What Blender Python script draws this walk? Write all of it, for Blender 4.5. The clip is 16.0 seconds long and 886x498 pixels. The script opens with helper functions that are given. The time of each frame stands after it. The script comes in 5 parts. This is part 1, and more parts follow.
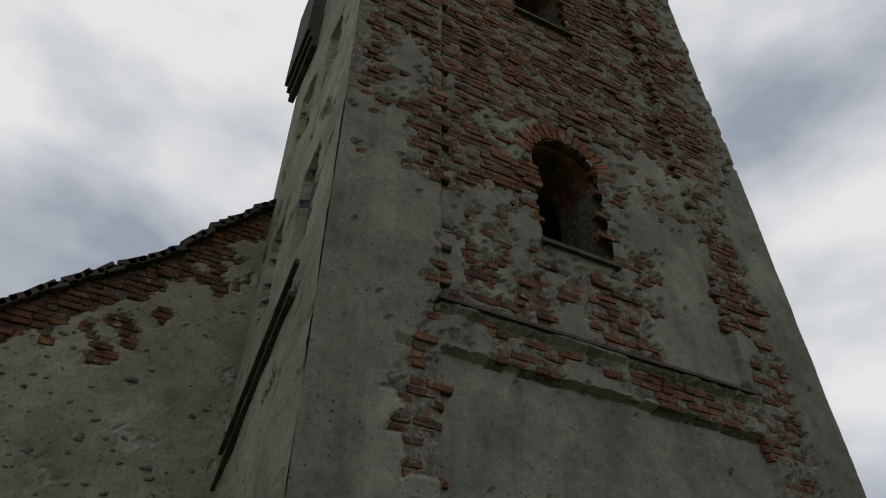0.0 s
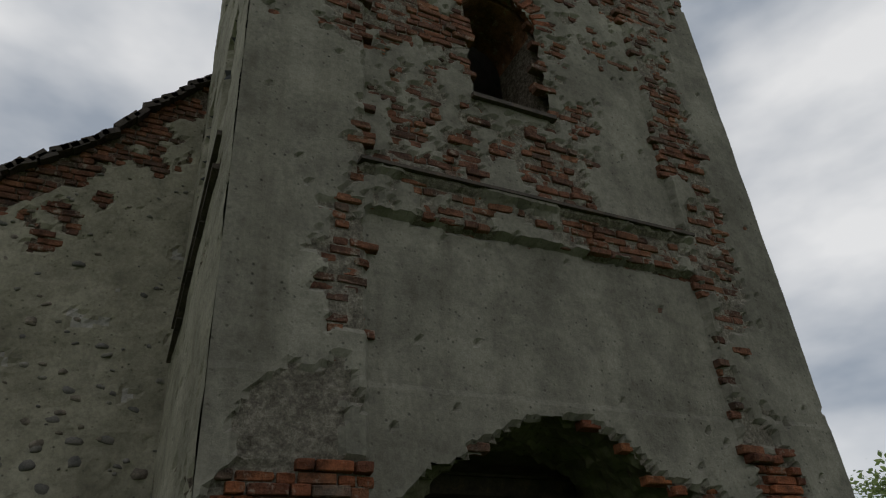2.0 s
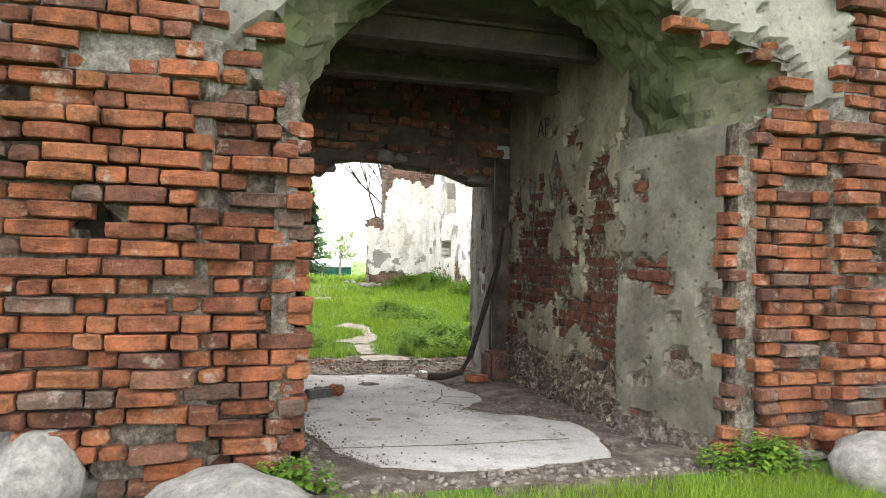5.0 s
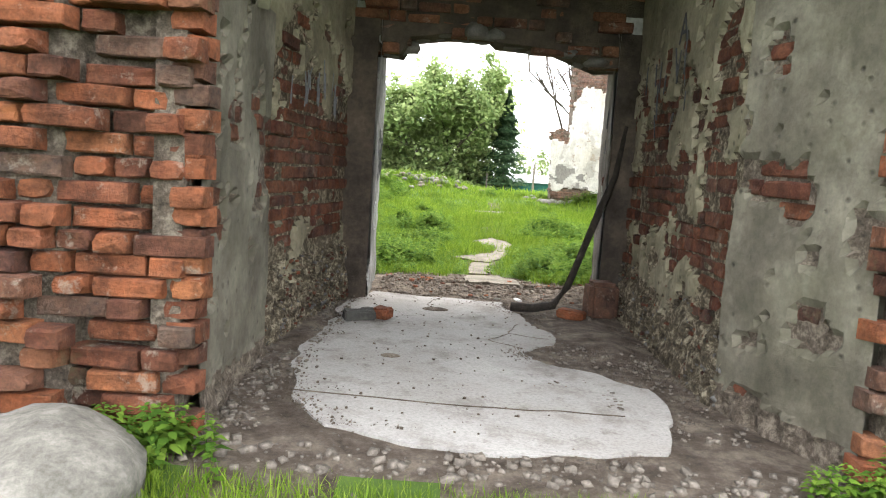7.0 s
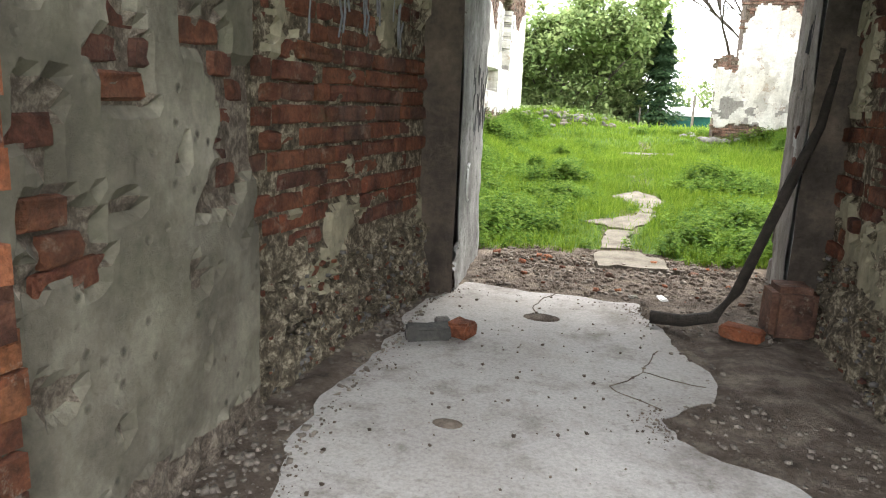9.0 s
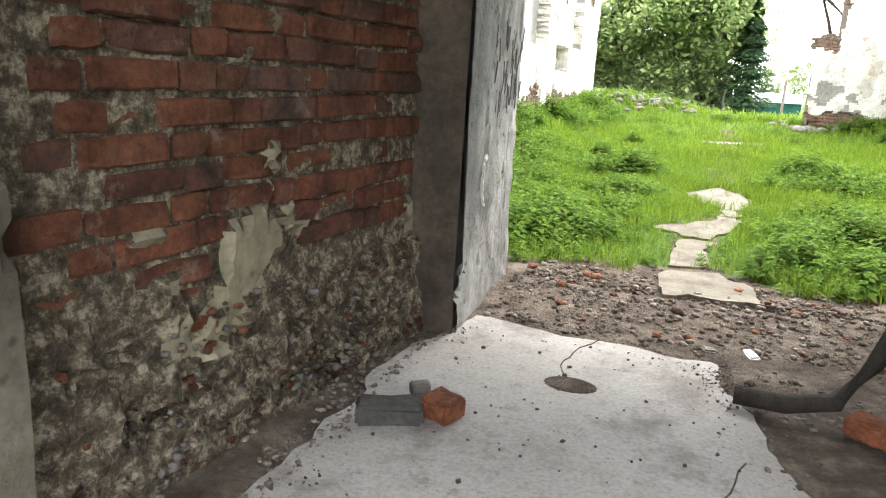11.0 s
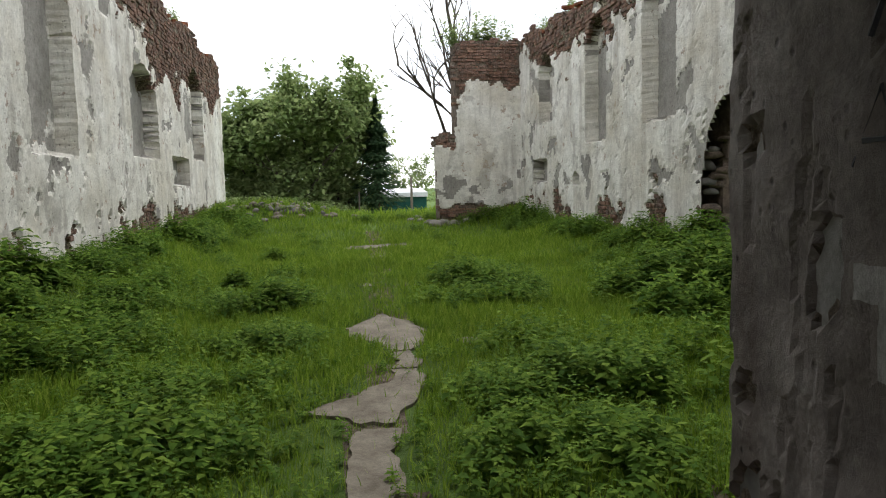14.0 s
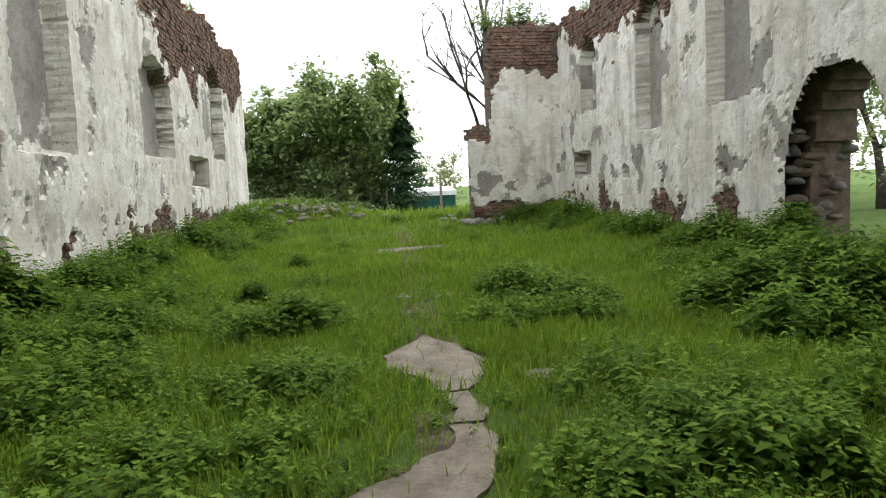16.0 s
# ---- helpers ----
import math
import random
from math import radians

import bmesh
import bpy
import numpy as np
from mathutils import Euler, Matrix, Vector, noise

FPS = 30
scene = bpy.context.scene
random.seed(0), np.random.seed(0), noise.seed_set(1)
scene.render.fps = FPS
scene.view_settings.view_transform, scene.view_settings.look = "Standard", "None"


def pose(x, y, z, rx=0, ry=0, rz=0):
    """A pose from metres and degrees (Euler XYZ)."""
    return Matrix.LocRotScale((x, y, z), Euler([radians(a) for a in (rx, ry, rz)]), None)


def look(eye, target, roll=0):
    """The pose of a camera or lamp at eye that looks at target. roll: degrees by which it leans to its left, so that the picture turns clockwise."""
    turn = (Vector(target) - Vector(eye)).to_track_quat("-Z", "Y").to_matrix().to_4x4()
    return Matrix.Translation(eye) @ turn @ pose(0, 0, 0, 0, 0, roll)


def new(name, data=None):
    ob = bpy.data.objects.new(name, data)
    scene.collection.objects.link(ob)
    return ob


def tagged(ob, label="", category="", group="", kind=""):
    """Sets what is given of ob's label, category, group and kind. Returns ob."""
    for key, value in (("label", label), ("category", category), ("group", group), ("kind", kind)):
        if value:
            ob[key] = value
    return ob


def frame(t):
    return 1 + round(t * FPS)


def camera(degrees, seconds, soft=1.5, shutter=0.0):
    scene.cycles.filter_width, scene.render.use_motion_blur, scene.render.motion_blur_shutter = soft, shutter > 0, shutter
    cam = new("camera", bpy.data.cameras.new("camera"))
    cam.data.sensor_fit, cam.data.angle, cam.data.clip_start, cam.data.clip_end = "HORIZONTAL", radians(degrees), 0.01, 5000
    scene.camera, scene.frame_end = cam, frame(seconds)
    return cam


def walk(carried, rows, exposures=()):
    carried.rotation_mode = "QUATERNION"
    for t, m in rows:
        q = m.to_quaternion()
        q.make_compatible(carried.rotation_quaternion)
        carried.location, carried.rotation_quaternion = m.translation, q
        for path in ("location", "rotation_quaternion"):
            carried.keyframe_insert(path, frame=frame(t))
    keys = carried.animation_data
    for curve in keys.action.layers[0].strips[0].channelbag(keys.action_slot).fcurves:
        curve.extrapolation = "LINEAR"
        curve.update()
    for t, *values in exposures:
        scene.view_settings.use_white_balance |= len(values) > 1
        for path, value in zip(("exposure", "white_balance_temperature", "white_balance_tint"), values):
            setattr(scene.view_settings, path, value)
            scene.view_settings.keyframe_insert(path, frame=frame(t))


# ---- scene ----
cam = camera(64.2, 16.0, soft=1.1)
PATH = [
    (0, (-3.733, -5.196, 1.619), (-3.059, -3.849, 2.935), 0.2),
    (0.5, (-3.642, -5.232, 1.621), (-2.97, -3.95, 3.001), -5.1),
    (1, (-3.49, -5.274, 1.623), (-2.877, -3.995, 3.033), -4.4),
    (1.5, (-3.316, -5.402, 1.55), (-2.672, -3.971, 2.789), -4.2),
    (2, (-3.128, -5.378, 1.447), (-2.34, -3.858, 2.481), -4.2),
    (2.5, (-2.926, -5.193, 1.519), (-1.923, -3.638, 2.278), -6.2),
    (2.7, (-2.748, -5.255, 1.493), (-1.781, -3.661, 2.215), -2.2),
    (3, (-2.406, -5.249, 1.471), (-1.564, -3.494, 1.93), 1.1),
    (3.5, (-2.055, -4.905, 1.435), (-1.306, -3.088, 1.807), -0.5),
    (4, (-1.614, -4.748, 1.317), (-0.962, -2.87, 1.542), -0.5),
    (4.5, (-1.24, -4.5, 1.294), (-0.742, -2.566, 1.414), 0.8),
    (4.7, (-1.171, -4.332, 1.295), (-0.625, -2.41, 1.382), 1.2),
    (6.8, (0.326, -2.985, 1.178), (0.416, -0.997, 0.976), 3.0),
    (7, (0.384, -2.855, 1.204), (0.357, -0.868, 0.983), 3.8),
    (7.5, (0.454, -2.473, 1.26), (0.395, -0.489, 1.012), 2.1),
    (8, (0.477, -2.001, 1.277), (0.254, -0.041, 0.947), -0.2),
    (8.2, (0.503, -1.804, 1.335), (0.153, 0.134, 0.989), 1.4),
    (10.5, (0.606, -0.011, 1.284), (0.112, 1.849, 0.743), 3.1),
    (11, (0.606, 0.33, 1.266), (-0.004, 2.175, 0.789), 3.2),
    (11.5, (0.571, 0.735, 1.319), (0.203, 2.655, 0.895), -1.0),
    (12, (0.62, 1.161, 1.364), (0.359, 3.112, 1.008), -3.3),
    (12.5, (0.561, 1.62, 1.34), (0.452, 3.594, 1.039), 1.3),
    (13, (0.518, 1.803, 1.449), (0.705, 3.788, 1.288), -0.8),
    (13.5, (0.556, 2.237, 1.451), (0.787, 4.218, 1.309), -3.1),
    (14, (0.572, 2.757, 1.394), (0.886, 4.724, 1.218), -1.3),
    (14.5, (0.571, 3.124, 1.407), (0.757, 5.102, 1.172), -0.2),
    (15, (0.499, 3.366, 1.433), (0.72, 5.34, 1.202), 1.6),
    (15.5, (0.443, 3.687, 1.434), (0.832, 5.641, 1.257), 1.4),
    (16, (0.539, 4.209, 1.354), (0.778, 6.187, 1.176), -2.4),
]
walk(cam, [(t, look(eye, target, roll)) for t, eye, target, roll in PATH],
     exposures=[(0.0, -0.8), (1.5, -0.9), (2.5, -0.7), (3.2, 0.1), (3.5, 0.7), (4.5, 2.35), (7.0, 2.55), (8.0, 2.5), (10.5, 2.8),
                (11.0, 2.85), (12.0, 2.55), (12.5, 2.3), (13.0, 1.95), (13.5, 1.1), (14.0, 0.75), (14.6, 1.05), (16.0, 1.1)])

# ---- world and light ----
world = bpy.data.worlds.new("overcast_sky")
scene.world = world
world.use_nodes = True
wn, wl = world.node_tree.nodes, world.node_tree.links
wn.clear()
w_out = wn.new("ShaderNodeOutputWorld")
w_bg = wn.new("ShaderNodeBackground")
w_sky = wn.new("ShaderNodeTexSky")
w_sky.sky_type = "NISHITA"
w_sky.sun_disc = False
w_sky.sun_elevation = radians(48)
w_sky.sun_rotation = radians(200)
w_gain = wn.new("ShaderNodeMix"); w_gain.data_type = "RGBA"; w_gain.blend_type = "MULTIPLY"
w_gain.inputs[0].default_value = 1.0
w_gain.inputs[7].default_value = (0.1, 0.1, 0.1, 1)
w_co = wn.new("ShaderNodeTexCoord")
w_map = wn.new("ShaderNodeMapping")
w_map.inputs["Scale"].default_value = (1.0, 1.0, 2.2)
w_no = wn.new("ShaderNodeTexNoise")
w_no.inputs["Scale"].default_value = 2.8
w_no.inputs["Detail"].default_value = 5
w_no.inputs["Roughness"].default_value = 0.48
w_ramp = wn.new("ShaderNodeValToRGB")
w_ramp.color_ramp.elements[0].position = 0.32
w_ramp.color_ramp.elements[0].color = (0.38, 0.43, 0.5, 1)
w_ramp.color_ramp.elements[1].position = 0.62
w_ramp.color_ramp.elements[1].color = (1.0, 1.0, 1.0, 1)
w_mix = wn.new("ShaderNodeMix"); w_mix.data_type = "RGBA"
w_mix.inputs[0].default_value = 0.9
wl.new(w_co.outputs["Generated"], w_map.inputs["Vector"])
wl.new(w_map.outputs["Vector"], w_no.inputs["Vector"])
wl.new(w_no.outputs["Fac"], w_ramp.inputs["Fac"])
wl.new(w_sky.outputs["Color"], w_gain.inputs[6])
wl.new(w_gain.outputs[2], w_mix.inputs[6])
wl.new(w_ramp.outputs["Color"], w_mix.inputs[7])
wl.new(w_mix.outputs[2], w_bg.inputs["Color"])
w_bg.inputs["Strength"].default_value = 1.5
wl.new(w_bg.outputs["Background"], w_out.inputs["Surface"])
sun_data = bpy.data.lights.new("sun", "SUN")
sun_data.energy = 1.2
sun_data.angle = radians(25)
sun_data.color = (1.0, 0.96, 0.9)
sun = new("sun", sun_data)
sun.matrix_world = look((0, 0, 30), (-6, -16, 0))


# ---- materials ----
def lin(c):
    return tuple(c) + (1.0,)


class Mat:
    """A small builder for node materials in object space metres."""

    def __init__(self, name, rough=0.9, metal=0.0):
        self.m = bpy.data.materials.new(name)
        self.m.use_nodes = True
        self.n, self.l = self.m.node_tree.nodes, self.m.node_tree.links
        self.b = self.n["Principled BSDF"]
        self.b.inputs["Roughness"].default_value = rough
        self.b.inputs["Metallic"].default_value = metal
        self.b.inputs["Specular IOR Level"].default_value = 0.25
        self.geo = self.n.new("ShaderNodeNewGeometry")

    def noise(self, scale, detail=6.0, rough=0.6, stretch=None, out="Fac"):
        t = self.n.new("ShaderNodeTexNoise")
        t.inputs["Scale"].default_value = scale
        t.inputs["Detail"].default_value = detail
        t.inputs["Roughness"].default_value = rough
        if stretch:
            mp = self.n.new("ShaderNodeMapping")
            mp.inputs["Scale"].default_value = stretch
            self.l.new(self.geo.outputs["Position"], mp.inputs["Vector"])
            self.l.new(mp.outputs["Vector"], t.inputs["Vector"])
        else:
            self.l.new(self.geo.outputs["Position"], t.inputs["Vector"])
        return t.outputs[out]

    def voronoi(self, scale, feature="F1", out="Distance"):
        t = self.n.new("ShaderNodeTexVoronoi")
        t.feature = feature
        t.inputs["Scale"].default_value = scale
        self.l.new(self.geo.outputs["Position"], t.inputs["Vector"])
        return t.outputs[out]

    def ramp(self, fac, stops):
        r = self.n.new("ShaderNodeValToRGB")
        e = r.color_ramp.elements
        while len(e) < len(stops):
            e.new(0.5)
        for k, (p, c) in enumerate(stops):
            e[k].position = p
            e[k].color = lin(c) if not isinstance(c, (int, float)) else (c, c, c, 1)
        self.l.new(fac, r.inputs["Fac"])
        return r.outputs["Color"]

    def mix(self, fac, a, b, mode="MIX"):
        x = self.n.new("ShaderNodeMix")
        x.data_type, x.blend_type = "RGBA", mode
        for sock, v in ((x.inputs[0], fac), (x.inputs[6], a), (x.inputs[7], b)):
            if isinstance(v, (int, float)):
                sock.default_value = v if sock == x.inputs[0] else (v, v, v, 1)
            elif isinstance(v, tuple):
                sock.default_value = lin(v)
            else:
                self.l.new(v, sock)
        return x.outputs[2]

    def per_object(self):
        return self.n.new("ShaderNodeObjectInfo").outputs["Random"]

    def per_island(self):
        return self.geo.outputs["Random Per Island"]

    def color(self, c):
        if isinstance(c, tuple):
            self.b.inputs["Base Color"].default_value = lin(c)
        else:
            self.l.new(c, self.b.inputs["Base Color"])
        return self

    def bump(self, h, strength=0.5, dist=0.02):
        bp = self.n.new("ShaderNodeBump")
        bp.inputs["Strength"].default_value = strength
        bp.inputs["Distance"].default_value = dist
        self.l.new(h, bp.inputs["Height"])
        self.l.new(bp.outputs["Normal"], self.b.inputs["Normal"])
        return self


def brick_material(name, island, dull=0.0, deep=0.0, pale=(0.17, 0.145, 0.125), lime=0.6):
    m = Mat(name, 0.92)
    r = m.per_island() if island else m.per_object()
    base = m.ramp(r, [(0.0, (0.085, 0.036, 0.026)), (0.2, (0.25, 0.08, 0.04)), (0.42, (0.43, 0.135, 0.052)), (0.6, (0.33, 0.105, 0.046)),
                      (0.78, (0.5, 0.185, 0.072)), (0.9, (0.17, 0.085, 0.06)), (1.0, (0.2, 0.16, 0.125))])
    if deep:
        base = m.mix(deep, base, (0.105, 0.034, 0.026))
    if dull:
        base = m.mix(dull, base, pale)
    # fired blotches, soot and crumbled skin inside each brick
    base = m.mix(m.ramp(m.noise(9.0, 6, 0.65), [(0.35, 0.0), (0.7, 0.55)]), base, (0.3, 0.13, 0.07))
    grime = m.ramp(m.noise(4.2, 9, 0.74), [(0.36, 0.16), (0.6, 1.0)])
    c = m.mix(0.85, base, grime, "MULTIPLY")
    c = m.mix(0.6, c, m.ramp(m.noise(45.0, 6, 0.75), [(0.34, 0.35), (0.6, 1.0)]), "MULTIPLY")
    c = m.mix(0.35, c, m.ramp(m.noise(1.3, 8, 0.7), [(0.38, 0.3), (0.62, 1.0)]), "MULTIPLY")
    smear = m.ramp(m.noise(6.5, 9, 0.76), [(0.57, 0.0), (0.66, 1.0)])
    c = m.mix(m.mix(1.0, smear, lime, "MULTIPLY"), c, (0.33, 0.29, 0.235))
    c = m.mix(m.ramp(m.noise(2.3, 7, 0.7), [(0.62, 0.0), (0.7, 0.5)]), c, (0.11, 0.115, 0.06))
    m.color(c).bump(m.mix(0.5, m.noise(24.0, 9, 0.78), m.noise(90.0, 5, 0.7)), 1.0, 0.04)
    return m.m


BRICK = brick_material("worn_red_brick", False)
BRICK_JOINED = brick_material("worn_red_brick_joined", True)
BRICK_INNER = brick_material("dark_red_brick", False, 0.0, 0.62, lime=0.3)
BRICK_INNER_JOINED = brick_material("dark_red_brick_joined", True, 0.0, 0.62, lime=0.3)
BRICK_NAVE = brick_material("bleached_brick", True, 0.68, 0.0, (0.32, 0.26, 0.22))
BRICK_DULL = brick_material("weathered_brick", True, 0.42, 0.0, (0.15, 0.12, 0.1), 0.8)


def mortar_material(name="lime_mortar", a=(0.035, 0.027, 0.02), b=(0.12, 0.095, 0.072), c3=(0.27, 0.225, 0.175)):
    m = Mat(name, 0.97)
    c = m.ramp(m.noise(16.0, 10, 0.8), [(0.36, a), (0.5, b), (0.62, c3)])
    m.color(c).bump(m.noise(40.0, 8, 0.8), 1.0, 0.03)
    return m.m


def plaster_material(name, dark, mid, light, stain=(0.3, 0.3, 0.26), streak=0.5, moss=0.0, scale=1.0, patch=None, worn=0.6):
    m = Mat(name, 0.95)
    big = m.noise(0.9 * scale, 7, 0.6)
    c = m.ramp(big, [(0.28, dark), (0.5, mid), (0.74, light)])
    fine = m.ramp(m.noise(22.0, 9, 0.72), [(0.3, 0.55), (0.6, 1.0)])
    c = m.mix(worn + 0.1, c, fine, "MULTIPLY")
    c = m.mix(m.ramp(m.noise(1.0, 7, 0.65, (2.6, 2.6, 0.28)), [(0.5, 0.0), (0.75, streak)]), c, stain)
    if patch:
        c = m.mix(m.ramp(m.noise(1.5, 9, 0.62), [(0.56, 0.0), (0.6, 0.7)]), c, patch)
        c = m.mix(m.ramp(m.noise(3.1, 9, 0.7), [(0.61, 0.0), (0.63, 0.8)]), c, (0.3, 0.22, 0.17))
        c = m.mix(m.ramp(m.noise(0.7, 6, 0.6), [(0.45, 0.0), (0.7, 0.5)]), c, (0.5, 0.44, 0.33))
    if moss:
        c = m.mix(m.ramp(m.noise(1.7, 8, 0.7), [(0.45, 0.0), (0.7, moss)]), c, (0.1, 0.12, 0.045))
    pits = m.ramp(m.voronoi(11.0), [(0.06, 0.0), (0.2, 1.0)])
    spread = m.ramp(m.noise(1.9, 5, 0.6), [(0.4, 0.1), (0.65, 0.75)])
    c = m.mix(spread, c, pits, "MULTIPLY")
    blotch = m.ramp(m.noise(4.5, 9, 0.72), [(0.3, 0.45), (0.55, 1.0)])
    c = m.mix(worn, c, blotch, "MULTIPLY")
    m.color(c).bump(m.mix(0.4, m.noise(35.0, 8, 0.75), pits), 0.9, 0.02)
    return m.m


MORTAR = mortar_material()
MORTAR_CREAM = mortar_material("crumbling_cream_mortar", (0.022, 0.016, 0.011), (0.105, 0.084, 0.056), (0.4, 0.345, 0.25))
MORTAR_PALE = mortar_material("pale_grey_mortar", (0.07, 0.06, 0.048), (0.16, 0.143, 0.115), (0.3, 0.275, 0.225))
PL_FACADE = plaster_material("grey_facade_plaster", (0.115, 0.107, 0.086), (0.195, 0.184, 0.15), (0.31, 0.295, 0.24), (0.085, 0.077, 0.057), 0.6)
# Darker render: the shade on faces turned away is put in the colour.
PL_REVEAL = plaster_material("shaded_cement_render", (0.062, 0.054, 0.04), (0.135, 0.12, 0.091), (0.26, 0.236, 0.185), (0.065, 0.055, 0.04), 0.6, 0.15, 2.2)
PL_PASSAGE = plaster_material("passage_lime_plaster", (0.12, 0.11, 0.085), (0.2, 0.185, 0.145), (0.32, 0.3, 0.24), (0.09, 0.075, 0.06), 0.6, 0.25, 1.6)
PL_JAMB = plaster_material("scratched_grey_plaster", (0.19, 0.185, 0.175), (0.36, 0.35, 0.33), (0.54, 0.53, 0.5), (0.11, 0.105, 0.1), 0.85, 0.0, 2.0)
PL_JAMB_BROWN = plaster_material("weathered_brown_plaster", (0.11, 0.092, 0.08), (0.2, 0.175, 0.158), (0.35, 0.325, 0.3), (0.1, 0.07, 0.055), 0.7, 0.0, 2.0)
PL_NAVE = plaster_material("peeling_white_limewash", (0.52, 0.49, 0.43), (0.74, 0.715, 0.655), (0.82, 0.8, 0.745), (0.3, 0.27, 0.225), 0.85, 0.0, 1.1, (0.4, 0.375, 0.335), 0.42)
PL_GREY = plaster_material("bare_grey_render", (0.25, 0.235, 0.21), (0.33, 0.31, 0.28), (0.42, 0.4, 0.36), (0.2, 0.18, 0.16), 0.5)
PL_GABLE = plaster_material("pale_rubble_plaster", (0.17, 0.158, 0.118), (0.275, 0.256, 0.195), (0.37, 0.345, 0.27), (0.2, 0.18, 0.14), 0.4)
PL_CREAM = plaster_material("flaking_cream_plaster", (0.12, 0.104, 0.07), (0.24, 0.212, 0.145), (0.4, 0.36, 0.26), (0.075, 0.06, 0.043), 0.6, 0.15, 1.8)
# Mossy plaster, its base darkened to put the passage's dimness into the colour.
PL_VAULT = plaster_material("shaded_mossy_vault_plaster", (0.06, 0.058, 0.035), (0.12, 0.115, 0.07), (0.22, 0.21, 0.14), (0.04, 0.04, 0.025), 0.5, 0.7, 2.2)


def simple(name, stops, scale, rough=0.9, bump=0.5, fine=30.0, dist=0.015, metal=0.0, stretch=None):
    m = Mat(name, rough, metal)
    c = m.ramp(m.noise(scale, 8, 0.68, stretch), stops)
    c = m.mix(0.55, c, m.ramp(m.noise(fine, 6, 0.7), [(0.32, 0.5), (0.62, 1.0)]), "MULTIPLY")
    m.color(c).bump(m.noise(fine, 8, 0.75), bump, dist)
    return m.m


def concrete_material():
    m = Mat("worn_concrete", 0.85)
    c = m.ramp(m.noise(2.2, 9, 0.7), [(0.32, (0.17, 0.15, 0.13)), (0.47, (0.3, 0.28, 0.26)), (0.7, (0.43, 0.41, 0.385))])
    c = m.mix(m.ramp(m.noise(1.1, 9, 0.72), [(0.5, 0.0), (0.66, 0.75)]), c, (0.13, 0.105, 0.085))
    c = m.mix(m.ramp(m.noise(7.0, 9, 0.75), [(0.56, 0.0), (0.68, 0.55)]), c, (0.1, 0.082, 0.067))
    c = m.mix(0.6, c, m.ramp(m.noise(55.0, 6, 0.7), [(0.32, 0.5), (0.58, 1.0)]), "MULTIPLY")
    specks = m.ramp(m.voronoi(30.0), [(0.05, 0.25), (0.11, 1.0)])
    c = m.mix(m.ramp(m.noise(3.5, 4, 0.6), [(0.45, 0.1), (0.6, 0.9)]), c, specks, "MULTIPLY")
    m.color(c).bump(m.mix(0.5, m.noise(40.0, 8, 0.75), m.noise(6.0, 6, 0.6)), 0.6, 0.015)
    return m.m


CONCRETE = concrete_material()
PATHSTONE = simple("trodden_concrete", [(0.3, (0.075, 0.062, 0.045)), (0.5, (0.15, 0.13, 0.1)), (0.72, (0.23, 0.205, 0.165))], 3.5, 0.9, 0.6, 40)
SOIL = simple("bare_soil", [(0.32, (0.055, 0.04, 0.029)), (0.5, (0.14, 0.108, 0.082)), (0.7, (0.29, 0.235, 0.185))], 5.0, 0.98, 1.0, 45, 0.05)
STONE = simple("granite_fieldstone", [(0.3, (0.085, 0.08, 0.066)), (0.5, (0.17, 0.158, 0.135)), (0.75, (0.3, 0.28, 0.245))], 9.0, 0.9, 0.6, 60)
CORE = simple("rubble_core", [(0.3, (0.07, 0.055, 0.045)), (0.5, (0.16, 0.12, 0.095)), (0.75, (0.27, 0.21, 0.165))], 5.0, 0.97, 1.0, 30, 0.04)
STONE_DARK = simple("dark_fieldstone", [(0.3, (0.07, 0.07, 0.065)), (0.5, (0.14, 0.13, 0.12)), (0.75, (0.22, 0.2, 0.18))], 6.0, 0.9, 0.6, 60)
RUBBLE = simple("rubble", [(0.3, (0.09, 0.075, 0.06)), (0.5, (0.17, 0.145, 0.12)), (0.75, (0.32, 0.27, 0.22))], 9.0, 0.95, 0.8, 50)
CHAR_AND_HOLE_SHADE = simple("charred_wood_and_hole_shade", [(0.3, (0.012, 0.01, 0.009)), (0.55, (0.035, 0.028, 0.022)), (0.8, (0.09, 0.07, 0.055))], 8.0, 0.85, 0.9, 40, 0.02)
BARK = simple("bark", [(0.3, (0.05, 0.04, 0.032)), (0.55, (0.11, 0.09, 0.075)), (0.8, (0.19, 0.165, 0.14))], 6.0, 0.95, 0.9, 25, 0.02)
STEEL = simple("rusted_steel", [(0.3, (0.03, 0.025, 0.022)), (0.55, (0.07, 0.055, 0.045)), (0.8, (0.14, 0.09, 0.06))], 5.0, 0.8, 0.4, 40)
TILE = simple("dark_roof_tile", [(0.3, (0.035, 0.03, 0.028)), (0.55, (0.08, 0.065, 0.055)), (0.8, (0.14, 0.1, 0.08))], 5.0, 0.9, 0.5, 40)
GREEN_PAINT = simple("green_painted_metal", [(0.3, (0.006, 0.06, 0.048)), (0.7, (0.012, 0.1, 0.08))], 2.0, 0.6, 0.1, 30)
WHITE_SHEET = simple("pale_roof_sheet", [(0.3, (0.6, 0.62, 0.64)), (0.7, (0.75, 0.77, 0.78))], 2.0, 0.5, 0.1, 30)
SLATE = simple("dark_grey_brick", [(0.3, (0.03, 0.03, 0.028)), (0.55, (0.065, 0.062, 0.055)), (0.8, (0.12, 0.11, 0.1))], 9.0, 0.9, 0.8, 50)
